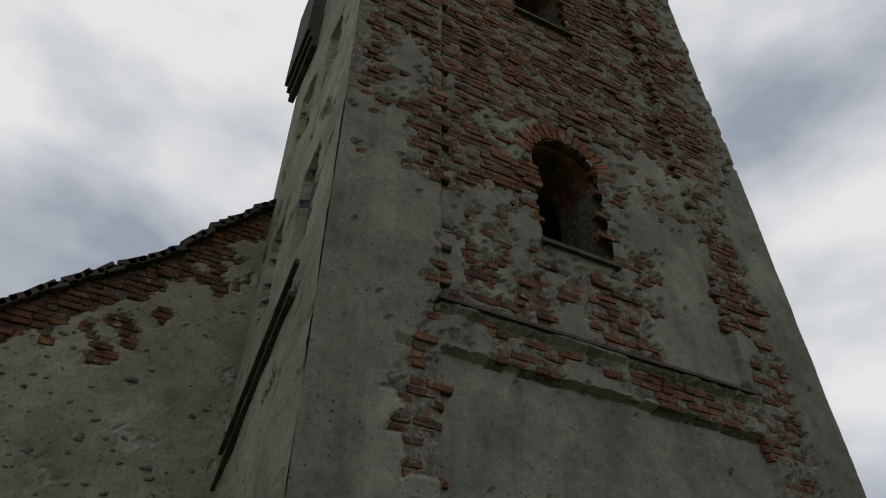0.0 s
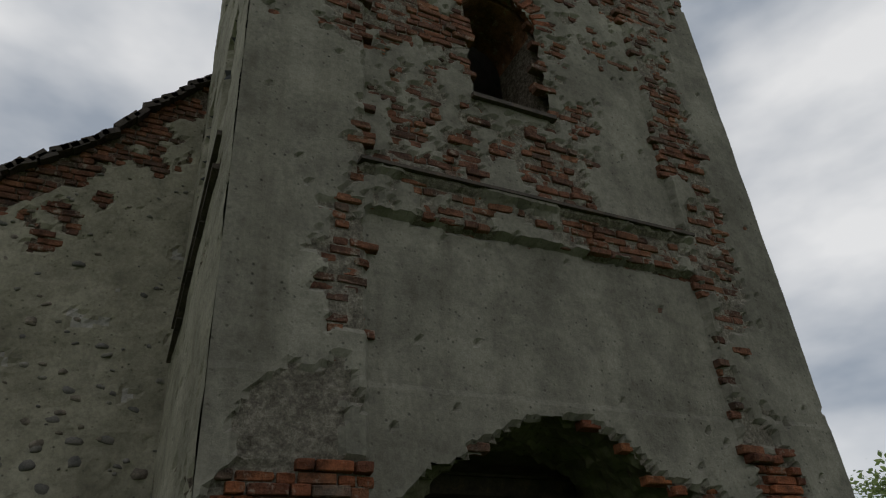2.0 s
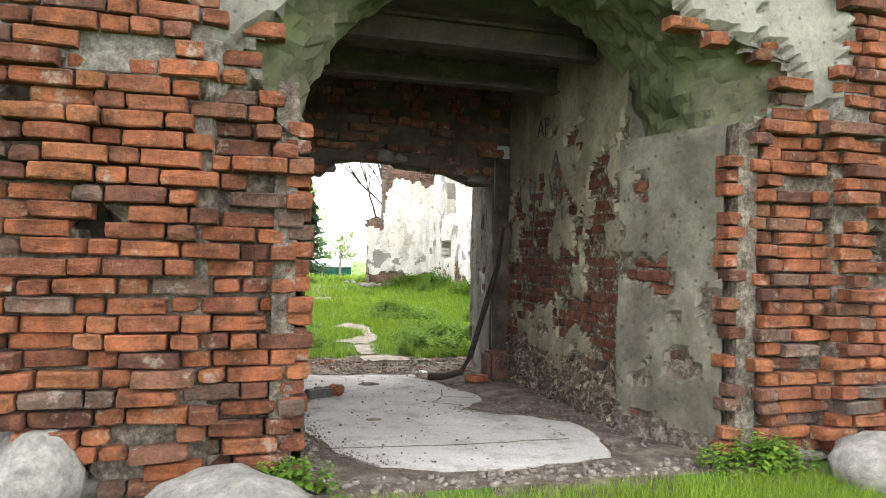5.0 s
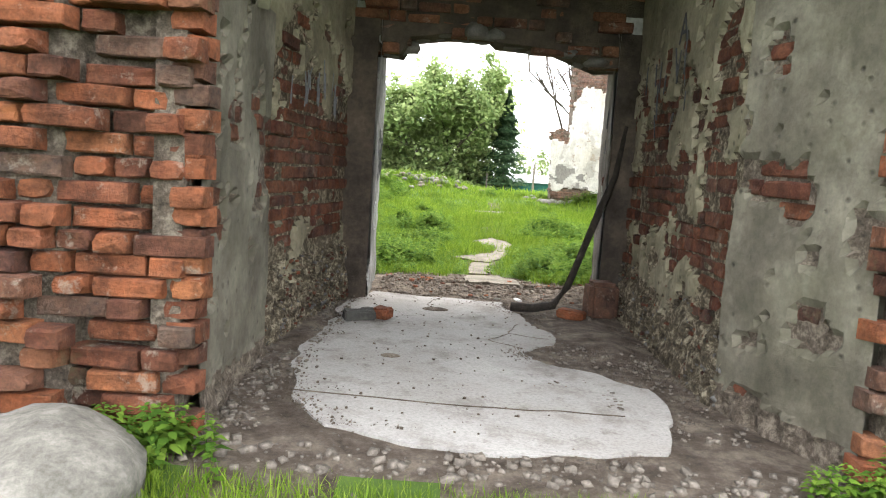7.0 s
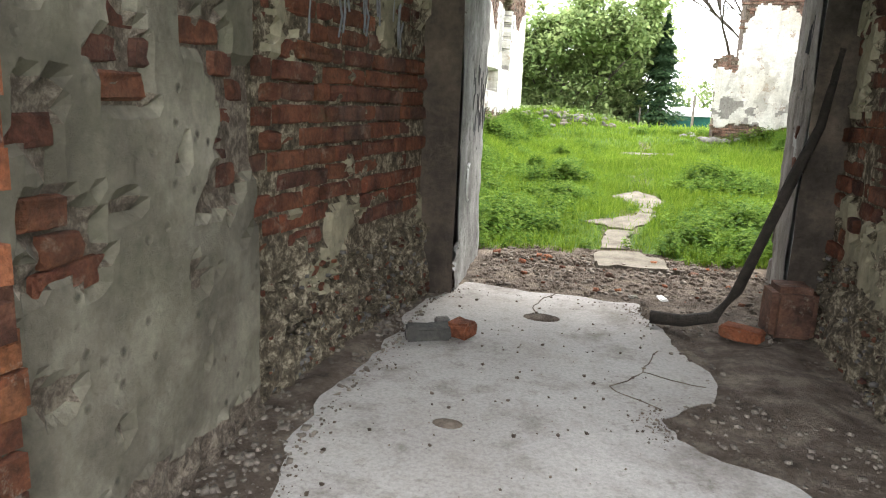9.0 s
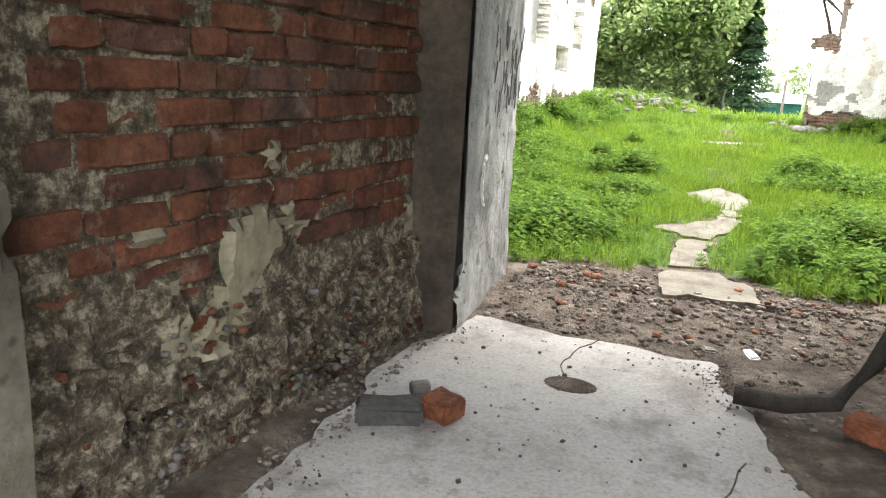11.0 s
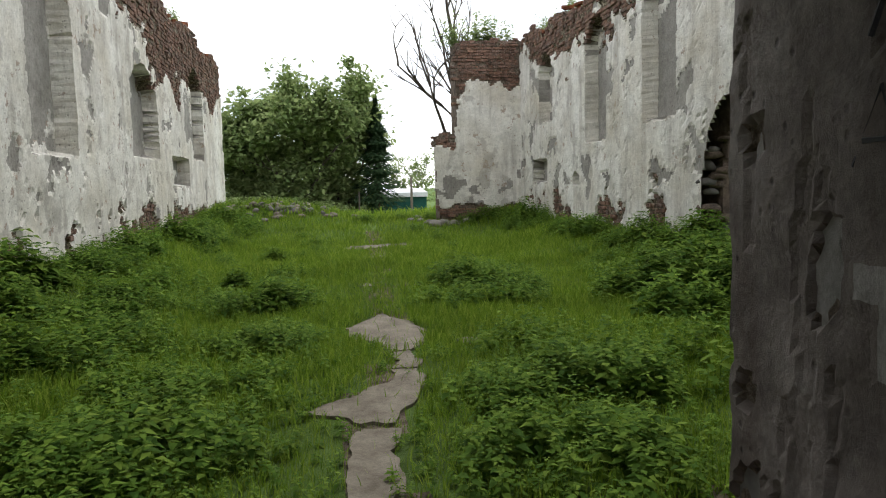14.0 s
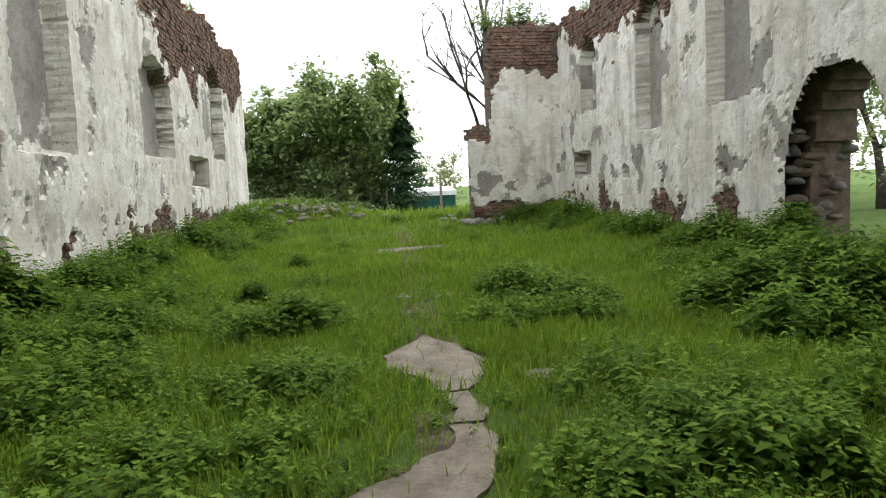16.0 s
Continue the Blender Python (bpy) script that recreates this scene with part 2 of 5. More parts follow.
FADED = simple("faded_grey_paint", [(0.3, (0.1, 0.1, 0.105)), (0.7, (0.17, 0.17, 0.175))], 9.0, 0.95, 0.2, 40)
DARK_BROWN = simple("dark_brown_plaster", [(0.3, (0.025, 0.02, 0.016)), (0.5, (0.07, 0.055, 0.043)), (0.75, (0.15, 0.115, 0.085))], 3.0, 0.95, 0.9, 25, 0.03)
CHALK = simple("chalk", [(0.3, (0.6, 0.6, 0.58)), (0.7, (0.75, 0.75, 0.73))], 9.0, 0.95, 0.2, 40)
PAINT_AND_SLIT_SHADE = simple("black_paint_and_slit_shade", [(0.3, (0.04, 0.04, 0.045)), (0.7, (0.08, 0.08, 0.085))], 9.0, 0.9, 0.2, 40)


def leaf_material(name, a, b, c):
    m = Mat(name, 0.8)
    m.b.inputs["Specular IOR Level"].default_value = 0.08
    col = m.ramp(m.per_island(), [(0.0, a), (0.5, b), (1.0, c)])
    col = m.mix(0.5, col, m.ramp(m.noise(0.8, 4, 0.6), [(0.3, 0.5), (0.7, 1.0)]), "MULTIPLY")
    m.color(col)
    tr = m.n.new("ShaderNodeBsdfTranslucent")
    m.l.new(col, tr.inputs["Color"])
    mx = m.n.new("ShaderNodeMixShader")
    mx.inputs[0].default_value = 0.45
    m.l.new(m.b.outputs[0], mx.inputs[1])
    m.l.new(tr.outputs[0], mx.inputs[2])
    m.l.new(mx.outputs[0], m.n["Material Output"].inputs["Surface"])
    return m.m


GRASS = leaf_material("meadow_grass", (0.095, 0.175, 0.015), (0.17, 0.27, 0.026), (0.27, 0.355, 0.055))
NETTLE = leaf_material("nettle_leaf", (0.05, 0.11, 0.015), (0.11, 0.2, 0.026), (0.2, 0.3, 0.045))
LEAF = leaf_material("tree_leaf", (0.16, 0.225, 0.085), (0.25, 0.32, 0.125), (0.34, 0.4, 0.17))
NEEDLE = leaf_material("spruce_needle", (0.035, 0.07, 0.035), (0.055, 0.1, 0.045), (0.08, 0.13, 0.06))


def turf_material():
    m = Mat("turf", 0.98)
    c = m.ramp(m.noise(1.2, 8, 0.7), [(0.3, (0.05, 0.085, 0.015)), (0.55, (0.08, 0.14, 0.022)), (0.75, (0.12, 0.18, 0.035))])
    m.color(c).bump(m.noise(14.0, 8, 0.8), 1.0, 0.06)
    return m.m


TURF = turf_material()


# ---- mesh helpers ----
rng = random.Random(7)


def mesh_object(name, verts, faces, mats, parent=None, index=None, smooth=False):
    me = bpy.data.meshes.new(name)
    me.from_pydata(verts, [], faces)
    for mt in mats if isinstance(mats, (list, tuple)) else [mats]:
        me.materials.append(mt)
    if index is not None:
        me.polygons.foreach_set("material_index", index)
    if smooth:
        me.polygons.foreach_set("use_smooth", [True] * len(faces))
    me.update()
    ob = new(name, me)
    if parent is not None:
        ob.parent = parent
    return ob


def part(name, bm, material, parent, label=""):
    me = bpy.data.meshes.new(name)
    bmesh.ops.recalc_face_normals(bm, faces=bm.faces[:])
    bm.to_mesh(me)
    bm.free()
    me.materials.append(material)
    ob = new(name, me)
    ob.parent = parent
    if label:
        ob["label"] = label
    return ob


def prism(name, poly, a, b, axis, mat, parent=None):
    """A polygon carried from a to b along an axis: 'y' takes (x, z) pairs, 'z' takes (x, y) pairs, 'x' takes (y, z) pairs."""
    bm = bmesh.new()
    put = {"y": lambda p, q: (p[0], q, p[1]), "z": lambda p, q: (p[0], p[1], q), "x": lambda p, q: (q, p[0], p[1])}[axis]
    lo = [bm.verts.new(put(p, a)) for p in poly]
    hi = [bm.verts.new(put(p, b)) for p in poly]
    bm.faces.new(lo)
    bm.faces.new(hi[::-1])
    for k in range(len(poly)):
        j = (k + 1) % len(poly)
        bm.faces.new((lo[k], hi[k], hi[j], lo[j]))
    bm.normal_update()
    bmesh.ops.triangulate(bm, faces=[f for f in bm.faces if len(f.verts) > 4])
    return part(name, bm, mat, parent)


def box(name, x0, x1, y0, y1, z0, z1, mat, parent=None):
    return prism(name, [(x0, y0), (x1, y0), (x1, y1), (x0, y1)], z0, z1, "z", mat, parent)


def fb(x, y, z, s, octaves=4):
    """Fractal noise of about -1 to 1."""
    return noise.fractal(Vector((x * s, y * s, z * s)), 0.9, 2.1, octaves)


def empty(name):
    return new(name)


def faced(name, origin, along, out, w, z0, z1, cell, rule, mats, parent, fine=0.006):
    """A wall's weathered skin: a sheet of small cells over w x (z0..z1). rule(u, z) gives (proud, material) or None for an opening."""
    o, along, out = Vector(origin), Vector(along).normalized(), Vector(out).normalized()
    nu, nz = max(2, round(w / cell)), max(2, round((z1 - z0) / cell))
    verts, faces, index = [], [], []
    grid = {}
    kinds = {}
    last = 0.0
    for i in range(nu + 1):
        for k in range(nz + 1):
            u, z = w * i / nu, z0 + (z1 - z0) * k / nz
            ju = u + (rng.uniform(-0.2, 0.2) * cell if 0 < i < nu else 0)
            jz = z + (rng.uniform(-0.2, 0.2) * cell if 0 < k < nz else 0)
            r = rule(ju, jz)
            kinds[i, k] = r
            p = o + along * ju + Vector((0, 0, jz))
            last = d = r[0] if r else last
            d += fine * noise.noise(p * 9.0) + fine * 2.5 * noise.noise(p * 1.7)
            grid[i, k] = len(verts)
            verts.append(p + out * d)
    flip = along.cross(Vector((0, 0, 1))).dot(out) < 0
    for i in range(nu):
        for k in range(nz):
            four = [(i, k), (i + 1, k), (i + 1, k + 1), (i, k + 1)]
            some = [kinds[q] for q in four]
            if sum(s is None for s in some) >= 2:
                continue
            f = [grid[q] for q in four]
            faces.append(f[::-1] if flip else f)
            ks = [s[1] for s in some if s]
            index.append(max(set(ks), key=ks.count))
    return mesh_object(name, verts, faces, mats, parent, index)


BRICK_SHAPES = {}
BRICK_LONG, BRICK_HEAD = 0.3, 0.148


def brick_verts(lx, ly, lz, seed):
    """An eroded brick: a back ring, a worn arris ring and a hollowed, uneven face."""
    r = random.Random(seed)
    ring = [(-1, -1), (0, -1), (1, -1), (1, 0), (1, 1), (0, 1), (-1, 1), (-1, 0)]
    worn = r.random() ** 2
    back = [(u * lx / 2, -ly / 2, v * lz / 2) for u, v in ring]
    arris, face = [], []
    for u, v in ring:
        corner = abs(u * v)
        loss = (0.001 + 0.007 * worn) * r.uniform(0.2, 1.6) + corner * 0.006 * r.uniform(0.0, 1.8)
        arris.append((u * (lx / 2 - loss), ly / 2 - r.uniform(0.004, 0.014) - 0.016 * worn * r.random(), v * (lz / 2 - loss * 0.7)))
        face.append((u * (lx / 2 - loss) * r.uniform(0.87, 0.97), ly / 2 + r.uniform(-0.005, 0.005) - 0.012 * worn * r.random(), v * (lz / 2 - loss * 0.7) * r.uniform(0.72, 0.9)))
    return back + arris + face + [(r.uniform(-0.2, 0.2) * lx, ly / 2 + r.uniform(-0.016, 0.008) * (0.5 + worn), r.uniform(-0.15, 0.15) * lz)]


BRICK_FACES = [(k, (k + 1) % 8, 8 + (k + 1) % 8, 8 + k) for k in range(8)] + [(8 + k, 8 + (k + 1) % 8, 16 + (k + 1) % 8, 16 + k) for k in range(8)] + \
    [(16 + k, 16 + (k + 1) % 8, 24) for k in range(8)] + [tuple(range(7, -1, -1))]


def brick_mesh(long, k, mat):
    key = (long, k, mat.name)
    if key not in BRICK_SHAPES:
        me = bpy.data.meshes.new("brick")
        me.from_pydata(brick_verts(BRICK_LONG if long else BRICK_HEAD, 0.12, 0.089, k * 7 + long), [], BRICK_FACES)
        me.materials.append(mat)
        me.update()
        BRICK_SHAPES[key] = me
    return BRICK_SHAPES[key]


def bricks(origin, along, out, w, z0, z1, rule, parent, single=None, joined="brickwork", mat=BRICK, jmat=BRICK_JOINED, course=0.0975, rough=0.02, gaps=0.02):
    """Courses of headers and stretchers by turns. rule(u, z) gives how far the face stands proud, or None where none shows. single(u, z): whether it is a part of its own."""
    o, along, out = Vector(origin), Vector(along).normalized(), Vector(out).normalized()
    up = Vector((0, 0, 1))
    jv, jf = [], []
    count = 0
    for k in range(int((z1 - z0) / course)):
        z = z0 + (k + 0.5) * course
        u = -(0.06 if k % 2 else 0.29) - rng.uniform(0, 0.06)
        header = k % 2 == 0
        while u < w:
            ln = (BRICK_HEAD if header else BRICK_LONG) + rng.uniform(0.002, 0.013)
            if rng.random() < 0.88:
                header = not header
            c = u + ln / 2
            u += ln
            if c - ln / 2 < -0.06 or c + ln / 2 > w + 0.04 or rng.random() < gaps:
                continue
            d = rule(c, z)
            if d is None:
                continue
            d += rng.gauss(0, rough) - (0.025 if rough > 0.016 and rng.random() < 0.1 else 0.0)
            long = ln > 0.22
            tilt = Matrix.Rotation(rng.gauss(0, 0.012), 3, "Y") @ Matrix.Rotation(rng.gauss(0, 0.03), 3, "Z")
            base = Matrix((along, out, up)).transposed() @ tilt
            place = o + along * c + up * (z + rng.gauss(0, 0.003) + 0.006 * math.sin(c * 1.7 + k)) + out * (d - 0.06)
            if single and single(c, z) and count < 300:
                ob = new("brick", brick_mesh(long, rng.randrange(14), mat))
                ob.matrix_basis = Matrix.Translation(place) @ base.to_4x4()
                ob.parent = parent
                count += 1
            else:
                n = len(jv)
                for v in brick_verts(BRICK_LONG if long else BRICK_HEAD, 0.12, 0.089, rng.randrange(10 ** 6)):
                    jv.append(place + base @ Vector(v))
                jf.extend(tuple(q + n for q in f) for f in BRICK_FACES)
    if jf:
        ob = mesh_object(joined, jv, jf, jmat, parent)
        ob["kind"] = "stuff"


def stone(name, loc, size, mat, seed, label, flat=1.0, parent=None, category="stone", sub=3, ang=0.25):
    bm = bmesh.new()
    bmesh.ops.create_icosphere(bm, subdivisions=sub, radius=1.0)
    for v in bm.verts:
        p = v.co.copy()
        d = 1 + ang * fb(p.x + seed, p.y, p.z, 1.1, 2) + 0.06 * fb(p.x, p.y + seed, p.z, 3.5, 3)
        v.co = p * d
        v.co.x *= size[0]
        v.co.y *= size[1]
        v.co.z = max(v.co.z, -0.6) * size[2]
    for f in bm.faces:
        f.smooth = True
    me = bpy.data.meshes.new(name)
    bm.to_mesh(me)
    bm.free()
    me.materials.append(mat)
    ob = new(name, me)
    ob.location = loc
    ob.rotation_euler = (0, 0, seed * 1.7)
    if parent is not None:
        ob.parent = parent
    else:
        tagged(ob, label, category)
    return ob


def tube(points, radii, sides=8):
    """Verts and faces of a bent, tapered limb."""
    verts, faces = [], []
    pts = [Vector(p) for p in points]
    for k, p in enumerate(pts):
        t = (pts[min(k + 1, len(pts) - 1)] - pts[max(k - 1, 0)]).normalized()
        a = t.orthogonal().normalized()
        b = t.cross(a)
        for s in range(sides):
            an = 2 * math.pi * s / sides
            verts.append(p + (a * math.cos(an) + b * math.sin(an)) * radii[k])
    for k in range(len(pts) - 1):
        for s in range(sides):
            q = (s + 1) % sides
            faces.append((k * sides + s, k * sides + q, (k + 1) * sides + q, (k + 1) * sides + s))
    faces.append(tuple(range(sides))[::-1])
    faces.append(tuple((len(pts) - 1) * sides + s for s in range(sides)))
    return verts, faces


def scatter(name, shapes, places, mats, parent=None, kind="stuff"):
    """Many small leaves or blades as one mesh. shapes: (verts, faces) pairs; places: (shape, 4x4 numpy matrix)."""
    vs, fs, n = [], [], 0
    arrays = [(np.c_[np.array(v, float), np.ones(len(v))], np.array(f)) for v, f in shapes]
    for k, m in places:
        v, f = arrays[k]
        vs.append((v @ m.T)[:, :3])
        fs.append(f + n)
        n += len(v)
    vs, fs = np.concatenate(vs), np.concatenate(fs)
    me = bpy.data.meshes.new(name)
    me.vertices.add(len(vs))
    me.vertices.foreach_set("co", vs.astype(np.float32).ravel())
    me.loops.add(fs.size)
    me.loops.foreach_set("vertex_index", fs.astype(np.int32).ravel())
    me.polygons.add(len(fs))
    me.polygons.foreach_set("loop_start", np.arange(0, fs.size, fs.shape[1], dtype=np.int32))
    me.update(calc_edges=True)
    me.validate()
    me.materials.append(mats)
    ob = new(name, me)
    if parent is not None:
        ob.parent = parent
    if kind:
        ob["kind"] = kind
    return ob


def mat4(loc, rz=0.0, tilt=0.0, tilt_dir=0.0, s=1.0, sz=None):
    m = Matrix.Translation(loc) @ Matrix.Rotation(tilt, 4, Vector((math.cos(tilt_dir), math.sin(tilt_dir), 0))) @ Matrix.Rotation(rz, 4, "Z")
    a = np.array(m)
    a[:3, :3] = a[:3, :3] @ np.diag([s, s, sz if sz else s])
    return a


# ---- ground ----
XL, XR = -3.4, 6.87          # inner faces of the nave walls
LX0, LX1 = -2.48, 4.39       # tower sides
FLOOR_END = 5.0             # where the west wall ends and the nave begins


def smoothstep(a, b, x):
    t = min(1.0, max(0.0, (x - a) / (b - a)))
    return t * t * (3 - 2 * t)


def path_x(y):
    """The middle of the trodden line."""
    return 0.74 + 0.4 * smoothstep(6.6, 9.0, y) + 0.05 * (y - 10) * smoothstep(9, 14, y)


def ground_z(x, y):
    z = -0.06 + 0.02 * noise.noise(Vector((x * 0.9, y * 0.9, 3)))
    if y > 5.0:
        grow = smoothstep(5.2, 8.0, y)
        near = max(1 - smoothstep(0.0, 2.4, x - XL), 1 - smoothstep(0.0, 2.4, XR - x)) if XL - 0.5 < x < XR + 0.5 else 1.0
        z += 0.42 * near * grow
        z += 0.08 * grow * noise.noise(Vector((x * 0.55, y * 0.55, 9)))
        far = smoothstep(21, 27, y) * (1 - smoothstep(31, 42, y))
        z += 0.33 * far
        z += 0.62 * math.exp(-((x + 0.9) / 1.9) ** 2 - ((y - 28.0) / 1.8) ** 2)
        z -= 1.1 * smoothstep(33, 46, y)
    if -0.2 < y < 5.0 and -1.6 < x < 2.6:
        z = -0.014 + 0.014 * fb(x, y, 3, 2.2, 4)
    if y < -1:
        z += 0.05 * noise.noise(Vector((x * 0.4, y * 0.4, 5)))
    return z


def axis_steps(a, b, step, far):
    core = list(np.arange(a, b + 1e-6, step))
    grow, d, p = [], step, b
    while p < far:
        d *= 1.45
        p += d
        grow.append(p)
    back, d, p = [], step, a
    while p > -far:
        d *= 1.45
        p -= d
        back.append(p)
    return [float(v) for v in back[::-1] + core + grow]


gx, gy = axis_steps(-7, 10, 0.2, 900), axis_steps(-7, 36, 0.2, 900)
gverts = [(x, y, ground_z(x, y)) for y in gy for x in gx]
gfaces, gindex = [], []
for j in range(len(gy) - 1):
    for i in range(len(gx) - 1):
        n = j * len(gx) + i
        gfaces.append((n, n + 1, n + len(gx) + 1, n + len(gx)))
        cx, cy = (gx[i] + gx[i + 1]) / 2, (gy[j] + gy[j + 1]) / 2
        bare = (-1.6 < cx < 2.8 and -0.35 + 0.3 * noise.noise(Vector((cx * 2, 0, 0))) < cy < 5.75 + 0.35 * noise.noise(Vector((cx * 1.5, cy, 7)))) or \
            (5.2 < cy < 24 and abs(cx - path_x(cy)) < 0.16 + 0.1 * noise.noise(Vector((cx, cy * 1.3, 2))))
        gindex.append(1 if bare else 0)
ground = tagged(mesh_object("ground", gverts, gfaces, [TURF, SOIL], None, gindex, True), "grassy ground with trodden bare soil", "ground", kind="structure")

# ---- tower ----
tower = tagged(empty("tower"), "tall ruined brick church tower with flaking grey plaster", "tower", kind="structure")


def arch_line(x0, x1, spring, crown, n=14):
    cx, a, b = (x0 + x1) / 2, (x1 - x0) / 2, crown - spring
    return [(cx - a * math.cos(math.pi * k / n), spring + b * math.sin(math.pi * k / n)) for k in range(n + 1)]


# the torn mouth of the gateway, wider than the vault behind it
MOUTH = [(-0.72, 1.98), (-1.02, 2.4), (-0.93, 2.6), (-0.66, 2.9), (-0.3, 2.99), (0.05, 3.22), (0.4, 3.39), (0.8, 3.45), (1.2, 3.37), (1.55, 3.19),
         (1.83, 2.86), (2.2, 2.8), (2.6, 2.72), (2.66, 2.5), (2.22, 2.22)]


def inside(poly, x, z):
    hit = False
    for (xa, za), (xb, zb) in zip(poly, poly[1:] + poly[:1]):
        if (za > z) != (zb > z) and x < xa + (xb - xa) * (z - za) / (zb - za):
            hit = not hit
    return hit


def along_line(points, n):
    """n + 1 points at even steps along a line of points."""
    lens = [math.hypot(b[0] - a[0], b[1] - a[1]) for a, b in zip(points, points[1:])]
    out = []
    for k in range(n + 1):
        d = sum(lens) * k / n
        for (a, b), ln in zip(zip(points, points[1:]), lens):
            if d <= ln + 1e-6:
                out.append((a[0] + (b[0] - a[0]) * d / ln, a[1] + (b[1] - a[1]) * d / ln))
                break
            d -= ln
    return out


def gate_outline(arch, foot):
    return [(LX0 + 0.05, -0.4), (foot, -0.4), (foot, 1.9)] + arch + [(2.26, 1.9), (2.26, -0.4), (LX1, -0.4), (LX1, 4.2), (LX0 + 0.05, 4.2)]


# front wall round the gateway, with its vault
wider = [(0.76 + (x - 0.76) * 1.06, 2.0 + (z - 2.0) * 1.06 + (0.02 if z > 2.3 else -0.05)) for x, z in MOUTH]
prism("gateway_wall", gate_outline(wider, -0.84), 0.14, 0.5, "y", MORTAR, tower)
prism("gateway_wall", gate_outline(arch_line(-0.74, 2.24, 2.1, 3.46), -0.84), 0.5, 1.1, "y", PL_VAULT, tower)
box("passage_wall", LX0 + 0.05, -0.95, 1.1, 3.6, -0.4, 4.2, PL_PASSAGE, tower)
prism("passage_wall", [(2.26, 0.15), (1.96, 1.0), (1.96, 1.12), (2.4, 1.12), (2.4, 0.15)], -0.4, 2.26, "z", PL_REVEAL, tower)
box("passage_wall", 1.98, LX1, 1.1, 3.6, -0.4, 4.2, PL_PASSAGE, tower)
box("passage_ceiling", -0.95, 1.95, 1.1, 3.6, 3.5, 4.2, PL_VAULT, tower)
TOP = 17.5


WINDOWS = ((0.22, 1.3, 7.35, 8.95, 9.45), (0.24, 1.32, 12.65, 14.2, 14.7))
box("tower_wall", LX0 + 0.14, 0.22, 0.14, 0.95, 4.2, TOP, MORTAR, tower)
box("tower_wall", 1.3, LX1, 0.14, 0.95, 4.2, TOP, MORTAR, tower)
for z0, z1, cut in ((4.2, 7.35, None), (8.9, 12.65, WINDOWS[0]), (14.15, TOP, WINDOWS[1])):
    if cut:
        under = arch_line(0.22, 1.3, cut[3], cut[4], 10)
        prism("tower_wall", under + [(1.3, z1), (0.22, z1)], 0.14, 0.95, "y", BRICK_DULL, tower)
    else:
        box("tower_wall", 0.22, 1.3, 0.14, 0.95, z0, z1, MORTAR, tower)
box("tower_wall", LX0 + 0.14, LX0 + 0.8, 0.95, 3.6, 4.2, TOP, PL_GABLE, tower)
box("tower_wall", LX1 - 0.8, LX1, 0.95, 3.6, 4.2, TOP, PL_GABLE, tower)
box("tower_wall", LX0 + 0.06, LX1, 3.6, 4.4, 4.2, TOP, PL_GABLE, tower)
box("tower_roof", LX0, LX1, 0.14, 4.4, TOP, TOP + 0.3, TILE, tower)


def in_gate(x, z):
    if z < 1.98:
        return -0.7 < x < 2.22
    return -1.05 < x < 2.7 and inside(MOUTH + [(2.22, 1.9), (-0.72, 1.9)], x, z)


def in_window(x, z):
    for x0, x1, z0, spring, crown in WINDOWS:
        if x0 < x < x1 and z0 < z:
            t = (x - (x0 + x1) / 2) / ((x1 - x0) / 2)
            if z < spring + (crown - spring) * math.sqrt(max(0.0, 1 - t * t)):
                return True
    return False


def poly_line(points, x):
    for (xa, za), (xb, zb) in zip(points, points[1:]):
        if xa <= x <= xb:
            return za + (zb - za) * (x - xa) / (xb - xa)
    return points[0][1] if x < points[0][0] else points[-1][1]


SPALL = [(-1.22, 2.4), (-1.03, 2.58), (-0.57, 2.8), (-0.33, 2.91), (-0.26, 3.05), (0.05, 3.26), (0.4, 3.42), (0.83, 3.48),
         (1.21, 3.4), (1.55, 3.24), (1.83, 2.97), (2.19, 2.87), (2.57, 2.85), (2.75, 2.67), (2.8, 2.45)]
UNDERCUT = [(-2.6, 0.78), (-2.45, 0.68), (-2.27, 0.5), (-1.88, 0.27), (-1.72, 0.0), (-1.7, -0.5)]
PIER_L = [(-2.6, 2.45), (-2.45, 2.6), (-2.25, 2.83), (-1.65, 2.9), (-1.2, 2.95)]
PIER_R = [(2.7, 2.3), (3.0, 2.6), (3.1, 3.2), (3.6, 3.2), (3.75, 2.7), (4.2, 2.5), (4.6, 2.3)]


